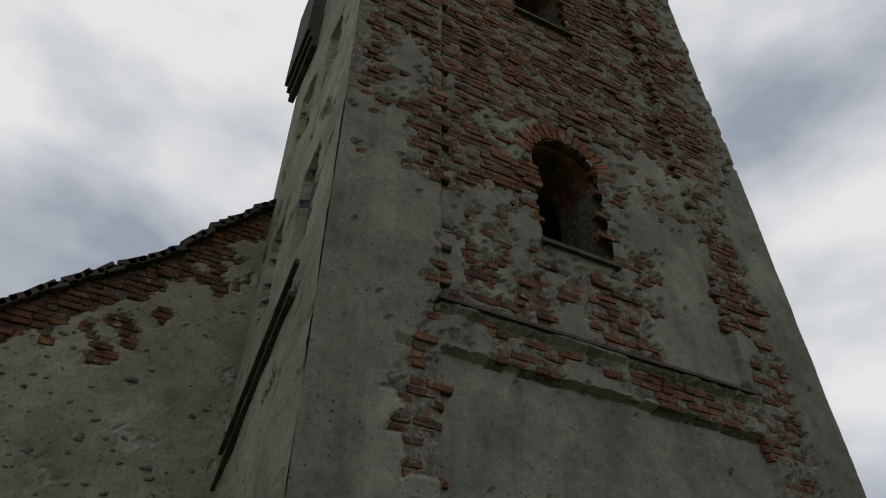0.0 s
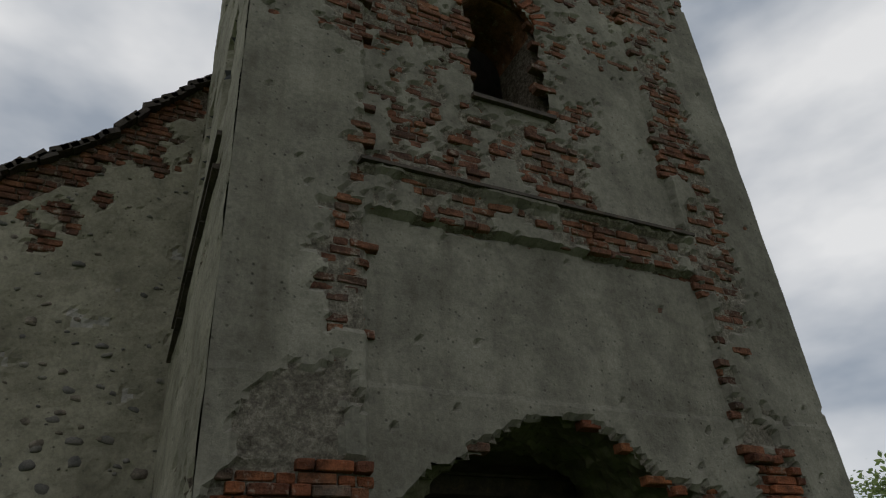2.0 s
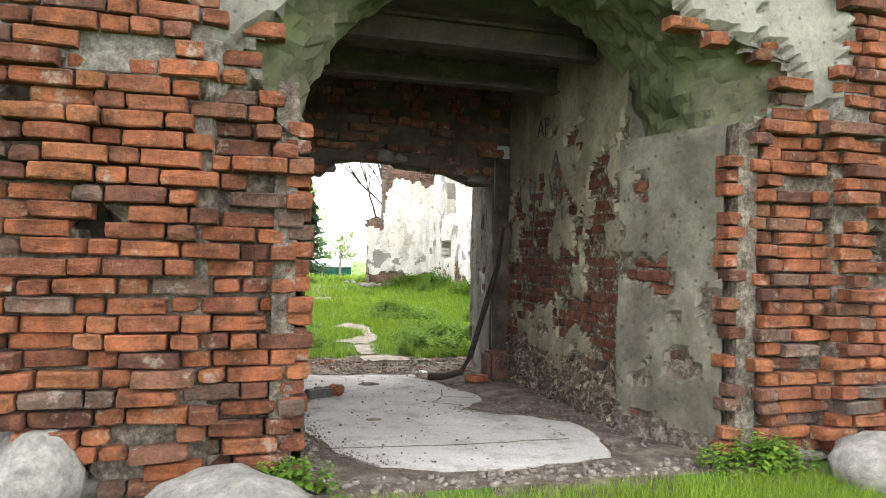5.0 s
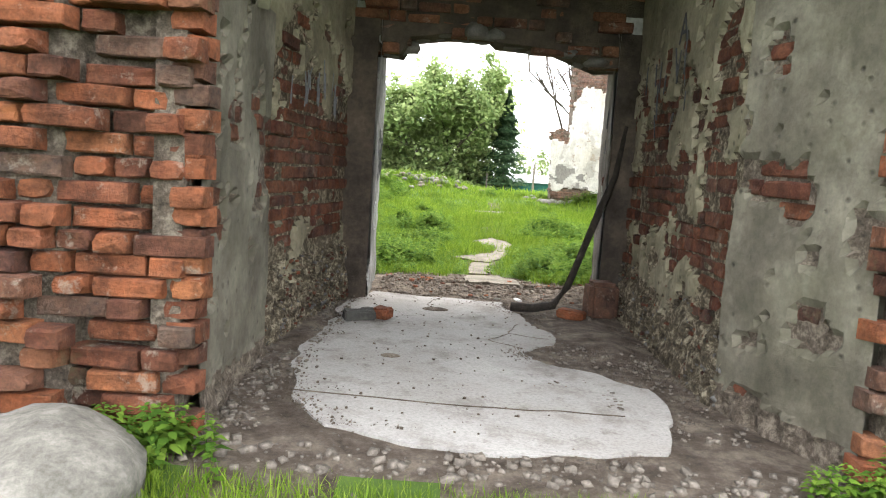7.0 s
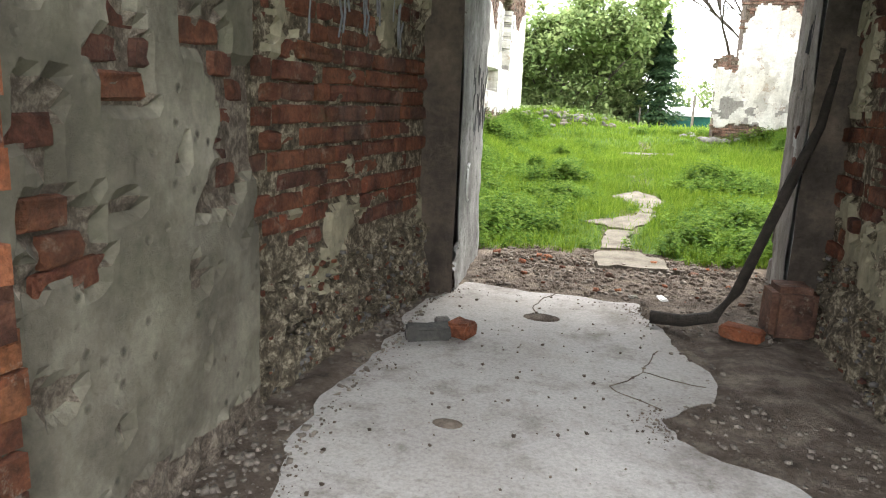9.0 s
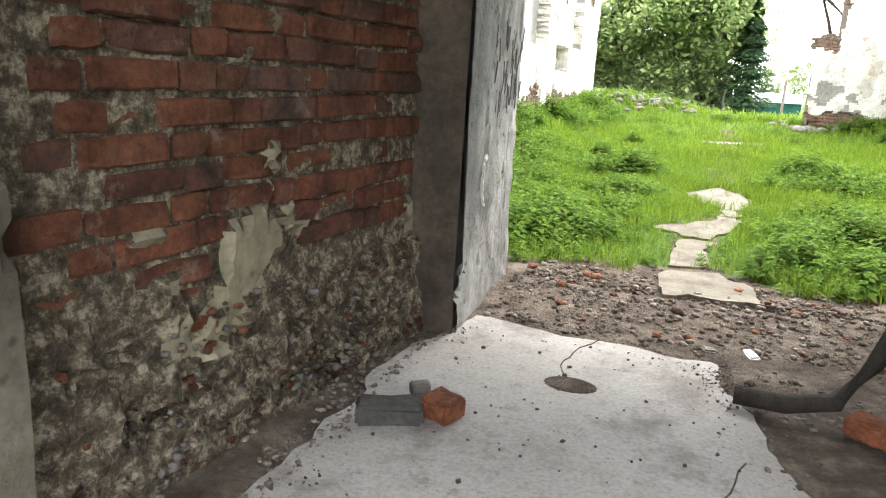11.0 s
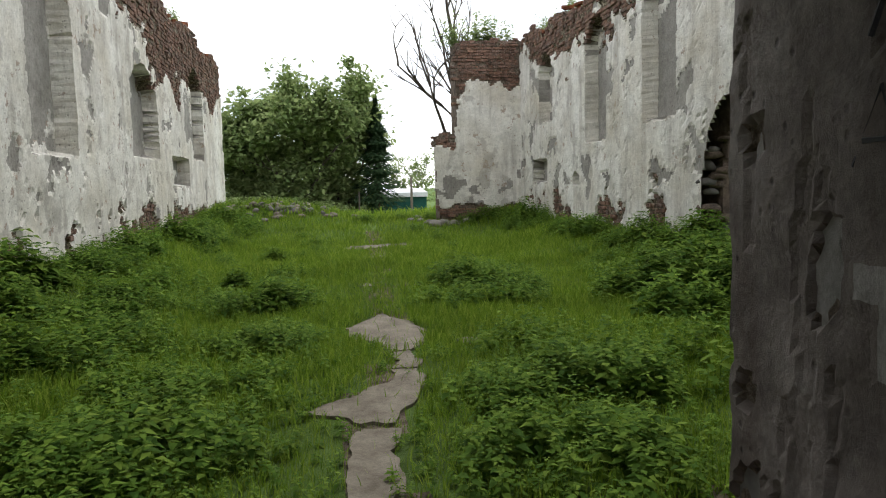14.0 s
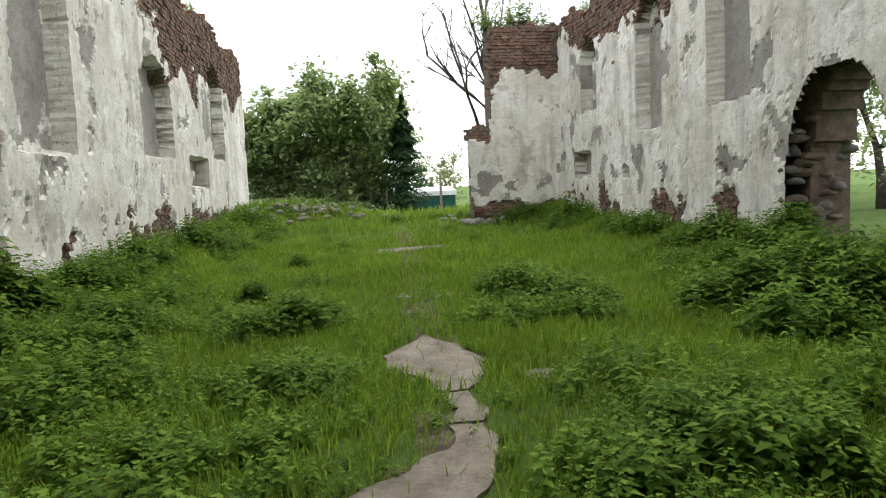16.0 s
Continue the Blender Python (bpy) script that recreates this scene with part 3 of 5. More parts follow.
def exposed(x, z):
    """Facade: 0 plaster, 1 brick laid bare, 2 rough undercoat."""
    w = 0.08 * fb(x, 0, z, 3.0, 3)
    if x < -1.2 and z < poly_line(PIER_L, x) + w:
        return 1
    if -1.2 <= x <= 2.8 and z < poly_line(SPALL, x) + w * 0.8:
        return 1
    if x > 2.6 and z < poly_line(PIER_R, x) + w:
        return 1 if fb(x, 4, z, 1.3, 3) > -0.35 or z < 1.6 else 2
    if math.hypot((x + 1.8) / 0.42, (z - 3.15) / 0.5) < 1 + w * 2:
        return 2
    n = 0.8 * fb(x, 7, z, 1.0, 4)
    fine = 0.62 * fb(x, 2, z, 4.5, 4)
    if x < -1.2:
        edge = smoothstep(-1.75, -1.25, x)
        b = -0.75 + 0.95 * edge * smoothstep(3.7, 4.4, z)
        b += 0.9 * smoothstep(7.3, 9.0, z) + 0.45 * math.exp(-((z - 4.85) / 0.35) ** 2) * smoothstep(-2.1, -1.7, x)
    elif x > 2.98:
        b = -0.75 + 0.85 * (1 - smoothstep(3.5, 4.0, x)) + 0.75 * smoothstep(8.5, 11, z)
    elif z > 5.9:
        b = -0.05 + 0.6 * smoothstep(8.0, 11.0, z) + 0.25 * (1 - smoothstep(6.0, 6.8, z)) - 0.45 * smoothstep(1.2, 2.4, x) * (1 - smoothstep(9, 11, z))
    elif z > 5.3:
        b = 0.1
    else:
        b = -0.85
    return 1 if n + fine + b > 0 else 0


def facade_rule(u, z):
    x = LX0 + u
    if in_window(x, z) or in_gate(x, z):
        return None
    # Shallow wall holes; near-black colour stands in for the shade of their depth.
    if math.hypot(x + 1.78, z - 1.44) < 0.1 or math.hypot((x + 2.17) * 1.2, z - 2.05) < 0.09 or math.hypot(x - 3.37, z - 1.49) < 0.1:
        return -0.13, 3
    if z < -0.3:
        return -0.15, 1
    pil = 0.095 if (x < -1.2 or x > 2.98) else 0.0
    if 5.35 < z < 5.9 and -1.25 < x < 3.02:
        pil = 0.1 + (0.06 if z > 5.78 else 0.0)
    e = exposed(x, z)
    if x < -1.7 and z < poly_line(UNDERCUT, x) + 0.06:
        pil -= 0.24
    if e == 1 and z < 3.6:
        if z > 2.2 + 0.3 * fb(x, 8, z, 1.5, 2):
            return pil - 0.022, 4
        return pil - 0.085 - 0.03 * max(0.0, fb(x, 15, z, 2.2, 2)), 1
    if e == 1:
        return pil - 0.012 + 0.014 * fb(x, 14, z, 5.0, 3), 4
    if e == 0 and fb(x, 21, z, 7.0, 2) > 0.8:
        return pil - 0.01, 1
    if e == 2:
        return pil - 0.004 + 0.014 * fb(x, 1, z, 5, 3), 4
    return pil + (0.04 if z < 3.6 else 0.026), 0


faced("facade_plaster", (LX0, 0.0, 0), (1, 0, 0), (0, -1, 0), LX1 - LX0, -0.4, TOP, 0.055, facade_rule, [PL_FACADE, MORTAR, PL_PASSAGE, CHAR_AND_HOLE_SHADE, MORTAR_PALE], tower, 0.005)


def pier_rule(x0):
    def rule(u, z):
        x = x0 + u
        if in_window(x, z) or in_gate(x, z) or exposed(x, z) != 1:
            return None
        pil = 0.095 if (x < -1.2 or x > 2.98) else 0.0
        if 5.35 < z < 5.9 and -1.25 < x < 3.02:
            return 0.1
        if x < -1.7 and z < poly_line(UNDERCUT, x):
            return None
        if abs(z - 2.38) < 0.05 and -1.88 < x < -1.54:
            return None
        if math.hypot(x + 1.78, z - 1.44) < 0.13 or math.hypot((x + 2.17) * 1.2, z - 2.05) < 0.12 or math.hypot(x - 3.37, z - 1.49) < 0.13:
            return None
        if z < 3.6:
            return pil + 0.018 + (0.07 * fb(x, 5, z, 2.3, 3) if z < 2.2 else 0.012 + 0.006 * fb(x, 5, z, 3, 2))
        return pil + 0.006 + 0.014 * fb(x, 31, z, 1.5, 2)
    return rule


for x0, x1, z0, z1, rough, gaps in ((LX0, -0.62, 0.0, 3.2, 0.023, 0.05), (2.2, LX1, 0.0, 3.4, 0.023, 0.05)):
    bricks((x0, 0, 0), (1, 0, 0), (0, -1, 0), x1 - x0, z0, z1, pier_rule(x0), tower, lambda u, z: True, "brickwork", rough=rough, gaps=gaps)
bricks((-0.62, 0, 0), (1, 0, 0), (0, -1, 0), 2.82, 2.3, 3.6, pier_rule(-0.62), tower, None, "brickwork", rough=0.03)
bricks((LX0, 0, 0), (1, 0, 0), (0, -1, 0), LX1 - LX0, 3.6, TOP, pier_rule(LX0), tower, None, "brickwork", jmat=BRICK_DULL, rough=0.014, gaps=0.05)

def side_rule(u, z):
    y = -0.11 + u
    if y < 0.2 and z < 0.72:
        return None
    n = fb(3.0, y, z, 1.6, 4)
    # Slit windows: shallow recesses whose inner shade is put in as black colour.
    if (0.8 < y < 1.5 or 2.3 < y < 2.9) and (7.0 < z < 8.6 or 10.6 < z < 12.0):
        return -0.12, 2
    if n > 0.5 or fb(9, y, z, 6.0, 2) > 0.7:
        return -0.02, 1
    return 0.012, 0


faced("side_plaster", (LX0 + 0.005, -0.11, 0), (0, 1, 0), (-1, 0, 0), 3.75, -0.4, TOP, 0.075, side_rule, [PL_GABLE, MORTAR, PAINT_AND_SLIT_SHADE], tower, 0.008)
box("corner_fill", LX1 - 0.3, LX1 - 0.002, -0.09, 0.15, -0.4, TOP, PL_FACADE, tower)
# gateway reveals: upright brick edge and plaster, the stepped inner walls


def wall_skin(name, xs, out, y0, y1, z1, share, mats, seed, low=0.35, cell=0.036, single=True):
    """One side of the passage with plaster above, bare brick in the middle and a crumbling foot."""
    def bare(u, z):
        n = 0.7 * fb(u, seed, z, 1.4, 4) + 0.75 * fb(u, seed + 3, z, 4.6, 4)
        b = share - 0.9 * abs(z - 1.25) / 1.1
        return n + b > 0

    def rule(u, z):
        if bare(u, z):
            return -0.008 - 0.014 * max(0.0, fb(u, seed + 6, z, 2.0, 2)), 1
        if z < low * (1 + 0.8 * fb(u, seed + 1, z, 1.6, 4)):
            return 0.02 + 0.07 * (low - z) + 0.04 * fb(u, seed, z, 11, 4), 1
        return 0.022, 0
    run = (xs[1] - xs[0], y1 - y0, 0)
    side = (out * (y1 - y0), -out * (xs[1] - xs[0]), 0)
    ln = math.hypot(run[0], run[1])
    faced(name, (xs[0], y0, 0), run, side, ln, -0.1, z1, cell, rule, mats, tower, 0.008)
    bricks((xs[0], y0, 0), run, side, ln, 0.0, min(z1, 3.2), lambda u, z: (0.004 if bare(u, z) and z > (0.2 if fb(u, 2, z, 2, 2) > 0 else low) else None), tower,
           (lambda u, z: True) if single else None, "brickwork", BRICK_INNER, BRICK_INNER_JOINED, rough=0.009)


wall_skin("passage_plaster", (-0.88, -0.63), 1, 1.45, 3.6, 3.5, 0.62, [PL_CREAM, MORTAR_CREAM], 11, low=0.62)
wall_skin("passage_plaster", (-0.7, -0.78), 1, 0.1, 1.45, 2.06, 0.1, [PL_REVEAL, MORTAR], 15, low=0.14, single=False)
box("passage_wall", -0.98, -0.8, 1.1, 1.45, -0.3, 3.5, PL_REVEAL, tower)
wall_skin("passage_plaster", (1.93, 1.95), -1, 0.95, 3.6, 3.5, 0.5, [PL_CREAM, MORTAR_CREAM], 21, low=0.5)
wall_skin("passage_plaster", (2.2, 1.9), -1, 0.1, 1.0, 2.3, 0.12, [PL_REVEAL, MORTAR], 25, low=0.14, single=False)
for k in range(21):
    for x, s in ((-0.71, 1), (2.22, -1)):
        if rng.random() < 0.85:
            ob = new("brick", brick_mesh(0, rng.randrange(6), BRICK))
            ob.matrix_basis = pose(x + s * rng.uniform(-0.03, 0.01), 0.075 + rng.uniform(-0.01, 0.02), 0.06 + k * 0.0985, 0, 0, 180 + rng.gauss(0, 4))
            ob.parent = tower

# vault skin, rough with moss, flaring out to the torn mouth
vv, vf = [], []
va = arch_line(-0.7, 2.2, 2.0, 3.42, 60)
vm = along_line([(0.76 + (x - 0.76) * 1.035, 2.0 + (z - 2.0) * 1.035) for x, z in MOUTH], 60)
for i, (xa, za) in enumerate(va):
    for j in range(25):
        y = 1.1 * j / 24
        s = smoothstep(0.0, 0.5, y) ** 0.8
        x, z = vm[i][0] * (1 - s) + xa * s, vm[i][1] * (1 - s) + za * s
        d = 0.075 * fb(x, y, z, 3.6, 4) + 0.05 * fb(x, y, z, 9.0, 3) - 0.02 + 0.03 * (math.floor(y * 7 + 2 * fb(x, 3, z, 1.5, 2)) % 2) * (1 - s)
        nx, nz = 0.76 - x, 2.0 - z
        ln = math.hypot(nx, nz) + 1e-6
        vv.append((x + nx / ln * d, y, z + nz / ln * d))
for i in range(60):
    for j in range(24):
        n = i * 25 + j
        vf.append((n, n + 1, n + 26, n + 25))
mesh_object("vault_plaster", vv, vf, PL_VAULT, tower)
# beams across the inner bay
for y, z, h in ((1.5, 3.08, 0.2), (2.3, 2.98, 0.22)):
    bm = bmesh.new()
    for zz, hh, ww in ((z, 0.025, 0.14), (z + h, 0.025, 0.14), (z + h / 2, h, 0.03)):
        bmesh.ops.create_cube(bm, size=1, matrix=Matrix.Translation((0.565, y, zz)) @ Matrix.Diagonal((2.86, ww, hh, 1)))
    beam = part("steel_beam", bm, STEEL, None)
    tagged(beam, "rusted steel beam spanning the passage", "beam")

# cornice left on the tower's side, string course cap, broken eaves
for y, z in ((2.9, 4.9), (2.3, 5.2), (1.7, 5.5), (1.1, 5.8)):
    for dz in (0.0, 0.45):
        prism("ledge", [(y - 0.32, z + 0.3 + dz), (y + 0.32, z + dz), (y + 0.32, z + 0.06 + dz), (y - 0.32, z + 0.36 + dz)], LX0 - 0.07, LX0 + 0.01, "x", TILE, tower)
for z, d, h in ((13.4, 0.12, 0.25), (13.65, 0.19, 0.2), (13.85, 0.26, 2.6), (16.45, 0.16, 0.4)):
    box("cornice", LX0 - d, LX0, 2.7, 4.2, z, z + h, TILE, tower)
box("cornice", LX1, LX1 + 0.1, -0.05, 1.6, 11.7, 12.0, BRICK_DULL, tower)
box("cornice", LX1, LX1 + 0.05, -0.05, 1.6, 12.0, 12.5, BRICK_DULL, tower)
cap = [(-1.27, 5.86), (3.04, 5.86), (3.04, 5.9), (-1.27, 5.9)]
prism("cornice", cap, -0.2, -0.02, "y", STEEL, tower)
for x0, x1, z0, spring, crown in WINDOWS:
    mx, hw, rise = (x0 + x1) / 2, (x1 - x0) / 2, crown - spring
    for k in range(17):
        a = math.pi * (k + 0.5) / 17
        ob = new("brick", brick_mesh(1, k % 14, BRICK))
        ob.matrix_basis = Matrix.Translation((mx - (hw + 0.17) * math.cos(a), 0.025, spring + (rise + 0.17) * math.sin(a))) @ Matrix.Rotation(math.pi - (math.pi - a), 4, "Y") @ Matrix.Rotation(math.pi, 4, "Z")
        ob.parent = tower
    box("window_sill", x0 - 0.05, x1 + 0.05, -0.09, 0.4, z0 - 0.06, z0, STEEL, tower)

# ---- west wall of the nave, with its gable and the inner doorway ----
west = tagged(empty("wall_west"), "ruined gable wall of plastered fieldstone and brick", "wall", kind="structure")
G0, G1 = 3.6, FLOOR_END
GABLE_EDGE = [(-6.2, 6.1), (-5.34, 6.88), (-4.73, 7.46), (-3.76, 8.3), (-3.31, 8.93), (-2.9, 9.4), (LX0, 9.9)]
gable_l = [(-6.2, -0.4), (LX0 + 0.02, -0.4), (LX0 + 0.02, 9.9), (-2.9, 9.4), (-3.31, 8.93), (-3.76, 8.3), (-4.73, 7.46), (-5.34, 6.88), (-6.2, 6.1)]
prism("wall_part", gable_l, G0 + 0.03, G1 - 0.8, "y", PL_GABLE, west)
prism("wall_part", [(-4.4, -0.4), (-0.82, -0.4), (-0.82, 6.0), (-4.4, 6.0)], G1 - 0.8, G1 - 0.01, "y", PL_NAVE, west)
prism("wall_part", [(-0.82, -0.4), (-0.52, -0.4), (-0.52, 2.65), (-0.82, 2.65)], G0, G1 - 0.01, "y", PL_JAMB, west)
prism("wall_part", [(LX0, -0.4), (-0.82, -0.4), (-0.82, 4.2), (LX0, 4.2)], G0 + 0.01, G1 - 0.8, "y", PL_JAMB, west)
prism("wall_part", [(2.02, -0.4), (7.8, -0.4), (7.8, 6.0), (2.02, 6.0)], G0 + 0.01, G1 - 0.01, "y", PL_NAVE, west)
prism("wall_part", [(1.75, 3.6), (2.02, 3.6), (2.02, 4.99), (1.97, 4.99)], -0.4, 2.65, "z", PL_JAMB, west)
# broken lintel
lint = [(-0.82, 6.0), (-0.82, 2.3), (-0.45, 2.24), (-0.2, 2.22), (-0.12, 2.37), (0.2, 2.42), (0.6, 2.42), (0.66, 2.37), (1.2, 2.34), (1.32, 2.3), (1.6, 2.2), (1.85, 2.22), (2.02, 2.28), (2.02, 6.0)]
prism("wall_part", lint, G0 + 0.02, G0 + 0.45, "y", DARK_BROWN, west)
prism("wall_part", [(x, z + 0.27 if z < 5 else z) for x, z in lint], G0 + 0.45, G1 - 0.02, "y", DARK_BROWN, west)
bricks((-0.82, G0 + 0.02, 0), (1, 0, 0), (0, -1, 0), 2.8, 2.2, 3.5, lambda u, z: (0.03 if z > poly_line([(p[0] + 0.82, p[1]) for p in lint[1:-1]], u) else None), west, None,
       "brickwork", jmat=BRICK_DULL, rough=0.05, gaps=0.1)


def jamb_rule(seed, dark_edge):
    def rule(u, z):
        d = 0.012 + 0.009 * fb(u, seed, z, 3.0, 4)
        drip = 0.03 + 0.05 * (1 + fb(u, seed + 7, 0, 9.0, 3)) + (0.2 if abs(u - 0.57) < 0.05 or abs(u - 0.38 - 0.4 * (1.2 - z)) < 0.03 else 0.0)
        if dark_edge and 0.3 < u < 0.72 and 1.17 - drip < z < 1.2 + 0.06 * fb(u, seed + 2, z, 5.0, 3):
            return d + 0.004, 2
        scr = fb(u * 5.0, seed, z * 0.9, 1.6, 3)
        if scr > 0.42:
            d -= 0.012
        if fb(u, seed + 5, z, 1.6, 3) > (0.75 if u < 1.2 else 0.5):
            return d - 0.03, 1
        return d, 0
    return rule


faced("jamb_plaster", (-0.39, 3.6, 0), (-0.09, 1.4, 0), (1, 0, 0), 1.4, -0.1, 2.65, 0.03, jamb_rule(31, 0), [PL_JAMB, MORTAR], west, 0.008)
faced("jamb_plaster", (1.74, 3.6, 0), (0.21, 1.4, 0), (-1, 0.14, 0), 1.415, -0.1, 2.65, 0.03, jamb_rule(41, 1), [PL_JAMB_BROWN, MORTAR, PL_JAMB], west, 0.008)
# dark brown faces beside the doorway
faced("door_side_plaster", (-0.83, 3.58, 0), (1, 0, 0), (0, -1, 0), 0.44, -0.1, 2.5, 0.04, lambda u, z: (0.02 + 0.02 * fb(u, 3, z, 3, 3), 0), [DARK_BROWN], west, 0.015)
faced("door_side_plaster", (1.74, 3.58, 0), (1, 0, 0), (0, -1, 0), 0.24, -0.1, 2.5, 0.04, lambda u, z: (0.02 + 0.02 * fb(u, 8, z, 3, 3), 0), [DARK_BROWN], west, 0.015)


def gable_rule(u, z):
    x = -6.2 + u
    top = poly_line(GABLE_EDGE, x)
    if z > top:
        return None
    n = fb(x, 3, z, 1.4, 3) + 0.5 * fb(x, 9, z, 4.0, 2)
    if z > top - 0.5 + 0.3 * n:
        return -0.02, 1
    if z > top - 1.6 and n > 0.3:
        return -0.005, 1
    if fb(x, 1, z, 3.4, 3) > 0.62:
        return 0.012, 2
    return 0.03 + 0.015 * n, 0


faced("gable_plaster", (-6.2, G0, 0), (1, 0, 0), (0, -1, 0), 3.72, -0.3, 10.0, 0.06, gable_rule, [PL_GABLE, MORTAR, PL_GREY], west, 0.01)
bricks((-6.2, G0, 0), (1, 0, 0), (0, -1, 0), 3.72, 5.0, 10.0, lambda u, z: (0.02 if (r := gable_rule(u, z)) and r[1] == 1 else None), west, None, "brickwork", jmat=BRICK_DULL, rough=0.01)
for k in range(300):
    x, z = rng.uniform(-6.1, -2.5), rng.uniform(-0.1, 8.0)
    if z > poly_line(GABLE_EDGE, x) - 0.6:
        continue
    s = rng.uniform(0.035, 0.15) * (1.1 - z / 11)
    stone("fieldstone", (x, G0 + 0.002, z), (s, 0.05, s * rng.uniform(0.5, 0.9)), (STONE_DARK, STONE_DARK, RUBBLE, STONE)[k % 4], k, "", parent=west, sub=2).rotation_euler = (0, rng.uniform(-0.4, 0.4), 0)
# tiles along the broken gable's edge
for k in range(34):
    f = k / 33
    x = -6.2 + f * 3.72
    z = poly_line(GABLE_EDGE, x)
    bm = bmesh.new()
    bmesh.ops.create_cube(bm, size=1, matrix=Matrix.Translation((x, G0 + 0.3, z + 0.03 + rng.uniform(-0.02, 0.05))) @ Matrix.Rotation(-0.75 + rng.uniform(-0.25, 0.25), 4, "Y") @ Matrix.Diagonal((0.24, 0.9, 0.09, 1)))
    part("roof_tile", bm, TILE, west)

# ---- nave side walls ----
def nave_wall(name, x, out, y0, y1, label, top, niches, holes, seed, thick=1.0, core=None):
    wall = tagged(empty(name), label, "wall", kind="structure")

    def opening(y, z):
        for a, b, c, d, arch in holes:
            if a < y < b and c < z < d:
                if not arch or z < d - (d - c) * 0.4 * abs((2 * y - a - b) / (b - a)) ** 4 + 0.06 * fb(y, seed, z, 3, 2):
                    return True
        return False

    def c_patch(y, z):
        return fb(y, seed + 12, z, 3.2, 3) > 0.62

    def rule(u, z):
        y = y0 + u
        t = top(y)
        if z > t + 0.25 * fb(y, seed, 0, 2.2, 3):
            return None
        if opening(y, z):
            return None
        n = fb(y, seed, z, 0.8, 4) + 0.4 * fb(y, seed + 2, z, 3, 3)
        rec = 0.0
        k = 0
        if c_patch(y, z):
            rec = -0.015
        for a, b, c, d in niches:
            bow = 0.5 if d - c > 1.5 else 0.04
            if a < y < b and c + 0.06 * fb(y, seed + 9, z, 5, 2) < z < d - bow * ((2 * y - a - b) / (b - a)) ** 2:
                rec, k = -0.32, 3 if n < 0.35 else 0
        if z > t - (1.7 if out > 0 else 1.1) + 1.2 * n + 0.5 * fb(y, seed + 4, 0, 0.5, 2) and z > 2.4:
            return rec - 0.02, 1
        if z < 0.85 + 0.6 * n + 0.3 * fb(y, seed + 6, z, 4, 3) and n > 0.0:
            return rec - 0.02, 1
        if n > 0.6 or fb(y, seed + 8, z, 0.8, 4) > 0.62:
            return rec + 0.012, 3
        if k:
            return rec + 0.02, k
        return rec + 0.03 + 0.01 * n, 0
    faced("wall_plaster", (x, y0, 0), (0, 1, 0), (out, 0, 0), y1 - y0, -0.3, 7.6, 0.065, rule, [PL_NAVE, MORTAR_CREAM, PL_GABLE, PL_GREY], wall, 0.006)
    bricks((x, y0, 0), (0, 1, 0), (out, 0, 0), y1 - y0, 0.0, 7.5, lambda u, z: ((r[0] + 0.028) if (r := rule(u, z)) and r[1] == 1 else None), wall, None, "brickwork", jmat=BRICK_NAVE, rough=0.014, gaps=0.06)
    # the body of the wall in stretches that leave the openings free
    cuts = sorted({y0, y1, *[q for h in holes for q in h[:2]], *list(np.arange(y0 + 0.6, y1, 0.6)), *[h[0] + (h[1] - h[0]) * f / 16 for h in holes if h[4] for f in range(1, 16)]})
    xs = (x - out * 0.36, x - out * thick)
    for a, b in zip(cuts, cuts[1:]):
        mid = (a + b) / 2
        t = top(mid) + 0.2 * fb(mid, seed, 0, 2.2, 3)
        spans = [(-0.4, t)]
        for h in holes:
            if h[0] <= mid <= h[1]:
                hz = h[3] - ((h[3] - h[2]) * 0.4 * abs((2 * mid - h[0] - h[1]) / (h[1] - h[0])) ** 4 if h[4] else 0) + (0.06 * rng.random() if h[4] else 0)
                spans = [(-0.4, h[2]), (hz, t)] if h[2] > -0.3 else [(hz, t)]
        for c, d in spans:
            box("wall_core", min(xs), max(xs), float(a), float(b), c, d, core or CORE, wall)
    # ragged cap of loose bricks
    for k in range(int((y1 - y0) * 6)):
        y = rng.uniform(y0, y1)
        ob = new("brick", brick_mesh(1, rng.randrange(6), BRICK))
        ob.matrix_basis = pose(x - out * rng.uniform(0.1, 0.9), y, top(y) + rng.uniform(0.0, 0.2), 0, 0, rng.uniform(0, 180))
        ob.parent = wall
    return wall, opening


def top_left(y):
    return 7.1 - 0.95 * smoothstep(16, 21, y) - 0.1 * smoothstep(24, 29.5, y) + 0.18 * math.sin(y * 1.3)


def top_right(y):
    return 6.9 - 1.0 * smoothstep(11, 20, y) + 0.1 * smoothstep(21, 25.5, y) + 0.15 * math.sin(y * 2.1)


NL = ((13.2, 15.0, 2.0, 6.5), (18.3, 20.6, 2.2, 4.2), (24.9, 26.9, 2.4, 5.2), (8.3, 9.9, 2.1, 7.0), (22.0, 24.2, 1.55, 2.35))
HL = ()
wall_north, _ = nave_wall("wall_north", XL, 1, FLOOR_END, 31.2, "ruined nave wall of white peeling limewash over brick", top_left, NL, HL, 51, 1.0, PL_GREY)
NR = ((22.1, 23.3, 3.2, 5.2), (18.2, 19.5, 2.4, 5.3), (14.9, 16.3, 2.6, 5.9), (22.6, 24.0, 1.45, 2.15), (19.95, 20.4, 1.35, 1.65))
HR = ((11.9, 13.95, -0.4, 2.72, True),)
wall_south, _ = nave_wall("wall_south", XR, -1, FLOOR_END, 25.5, "ruined nave wall of white limewash with a broken archway", top_right, NR, HR, 61)

# end wall beside the lost apse
east = tagged(empty("wall_east"), "broken end wall of brick with white limewash below", "wall", kind="structure")
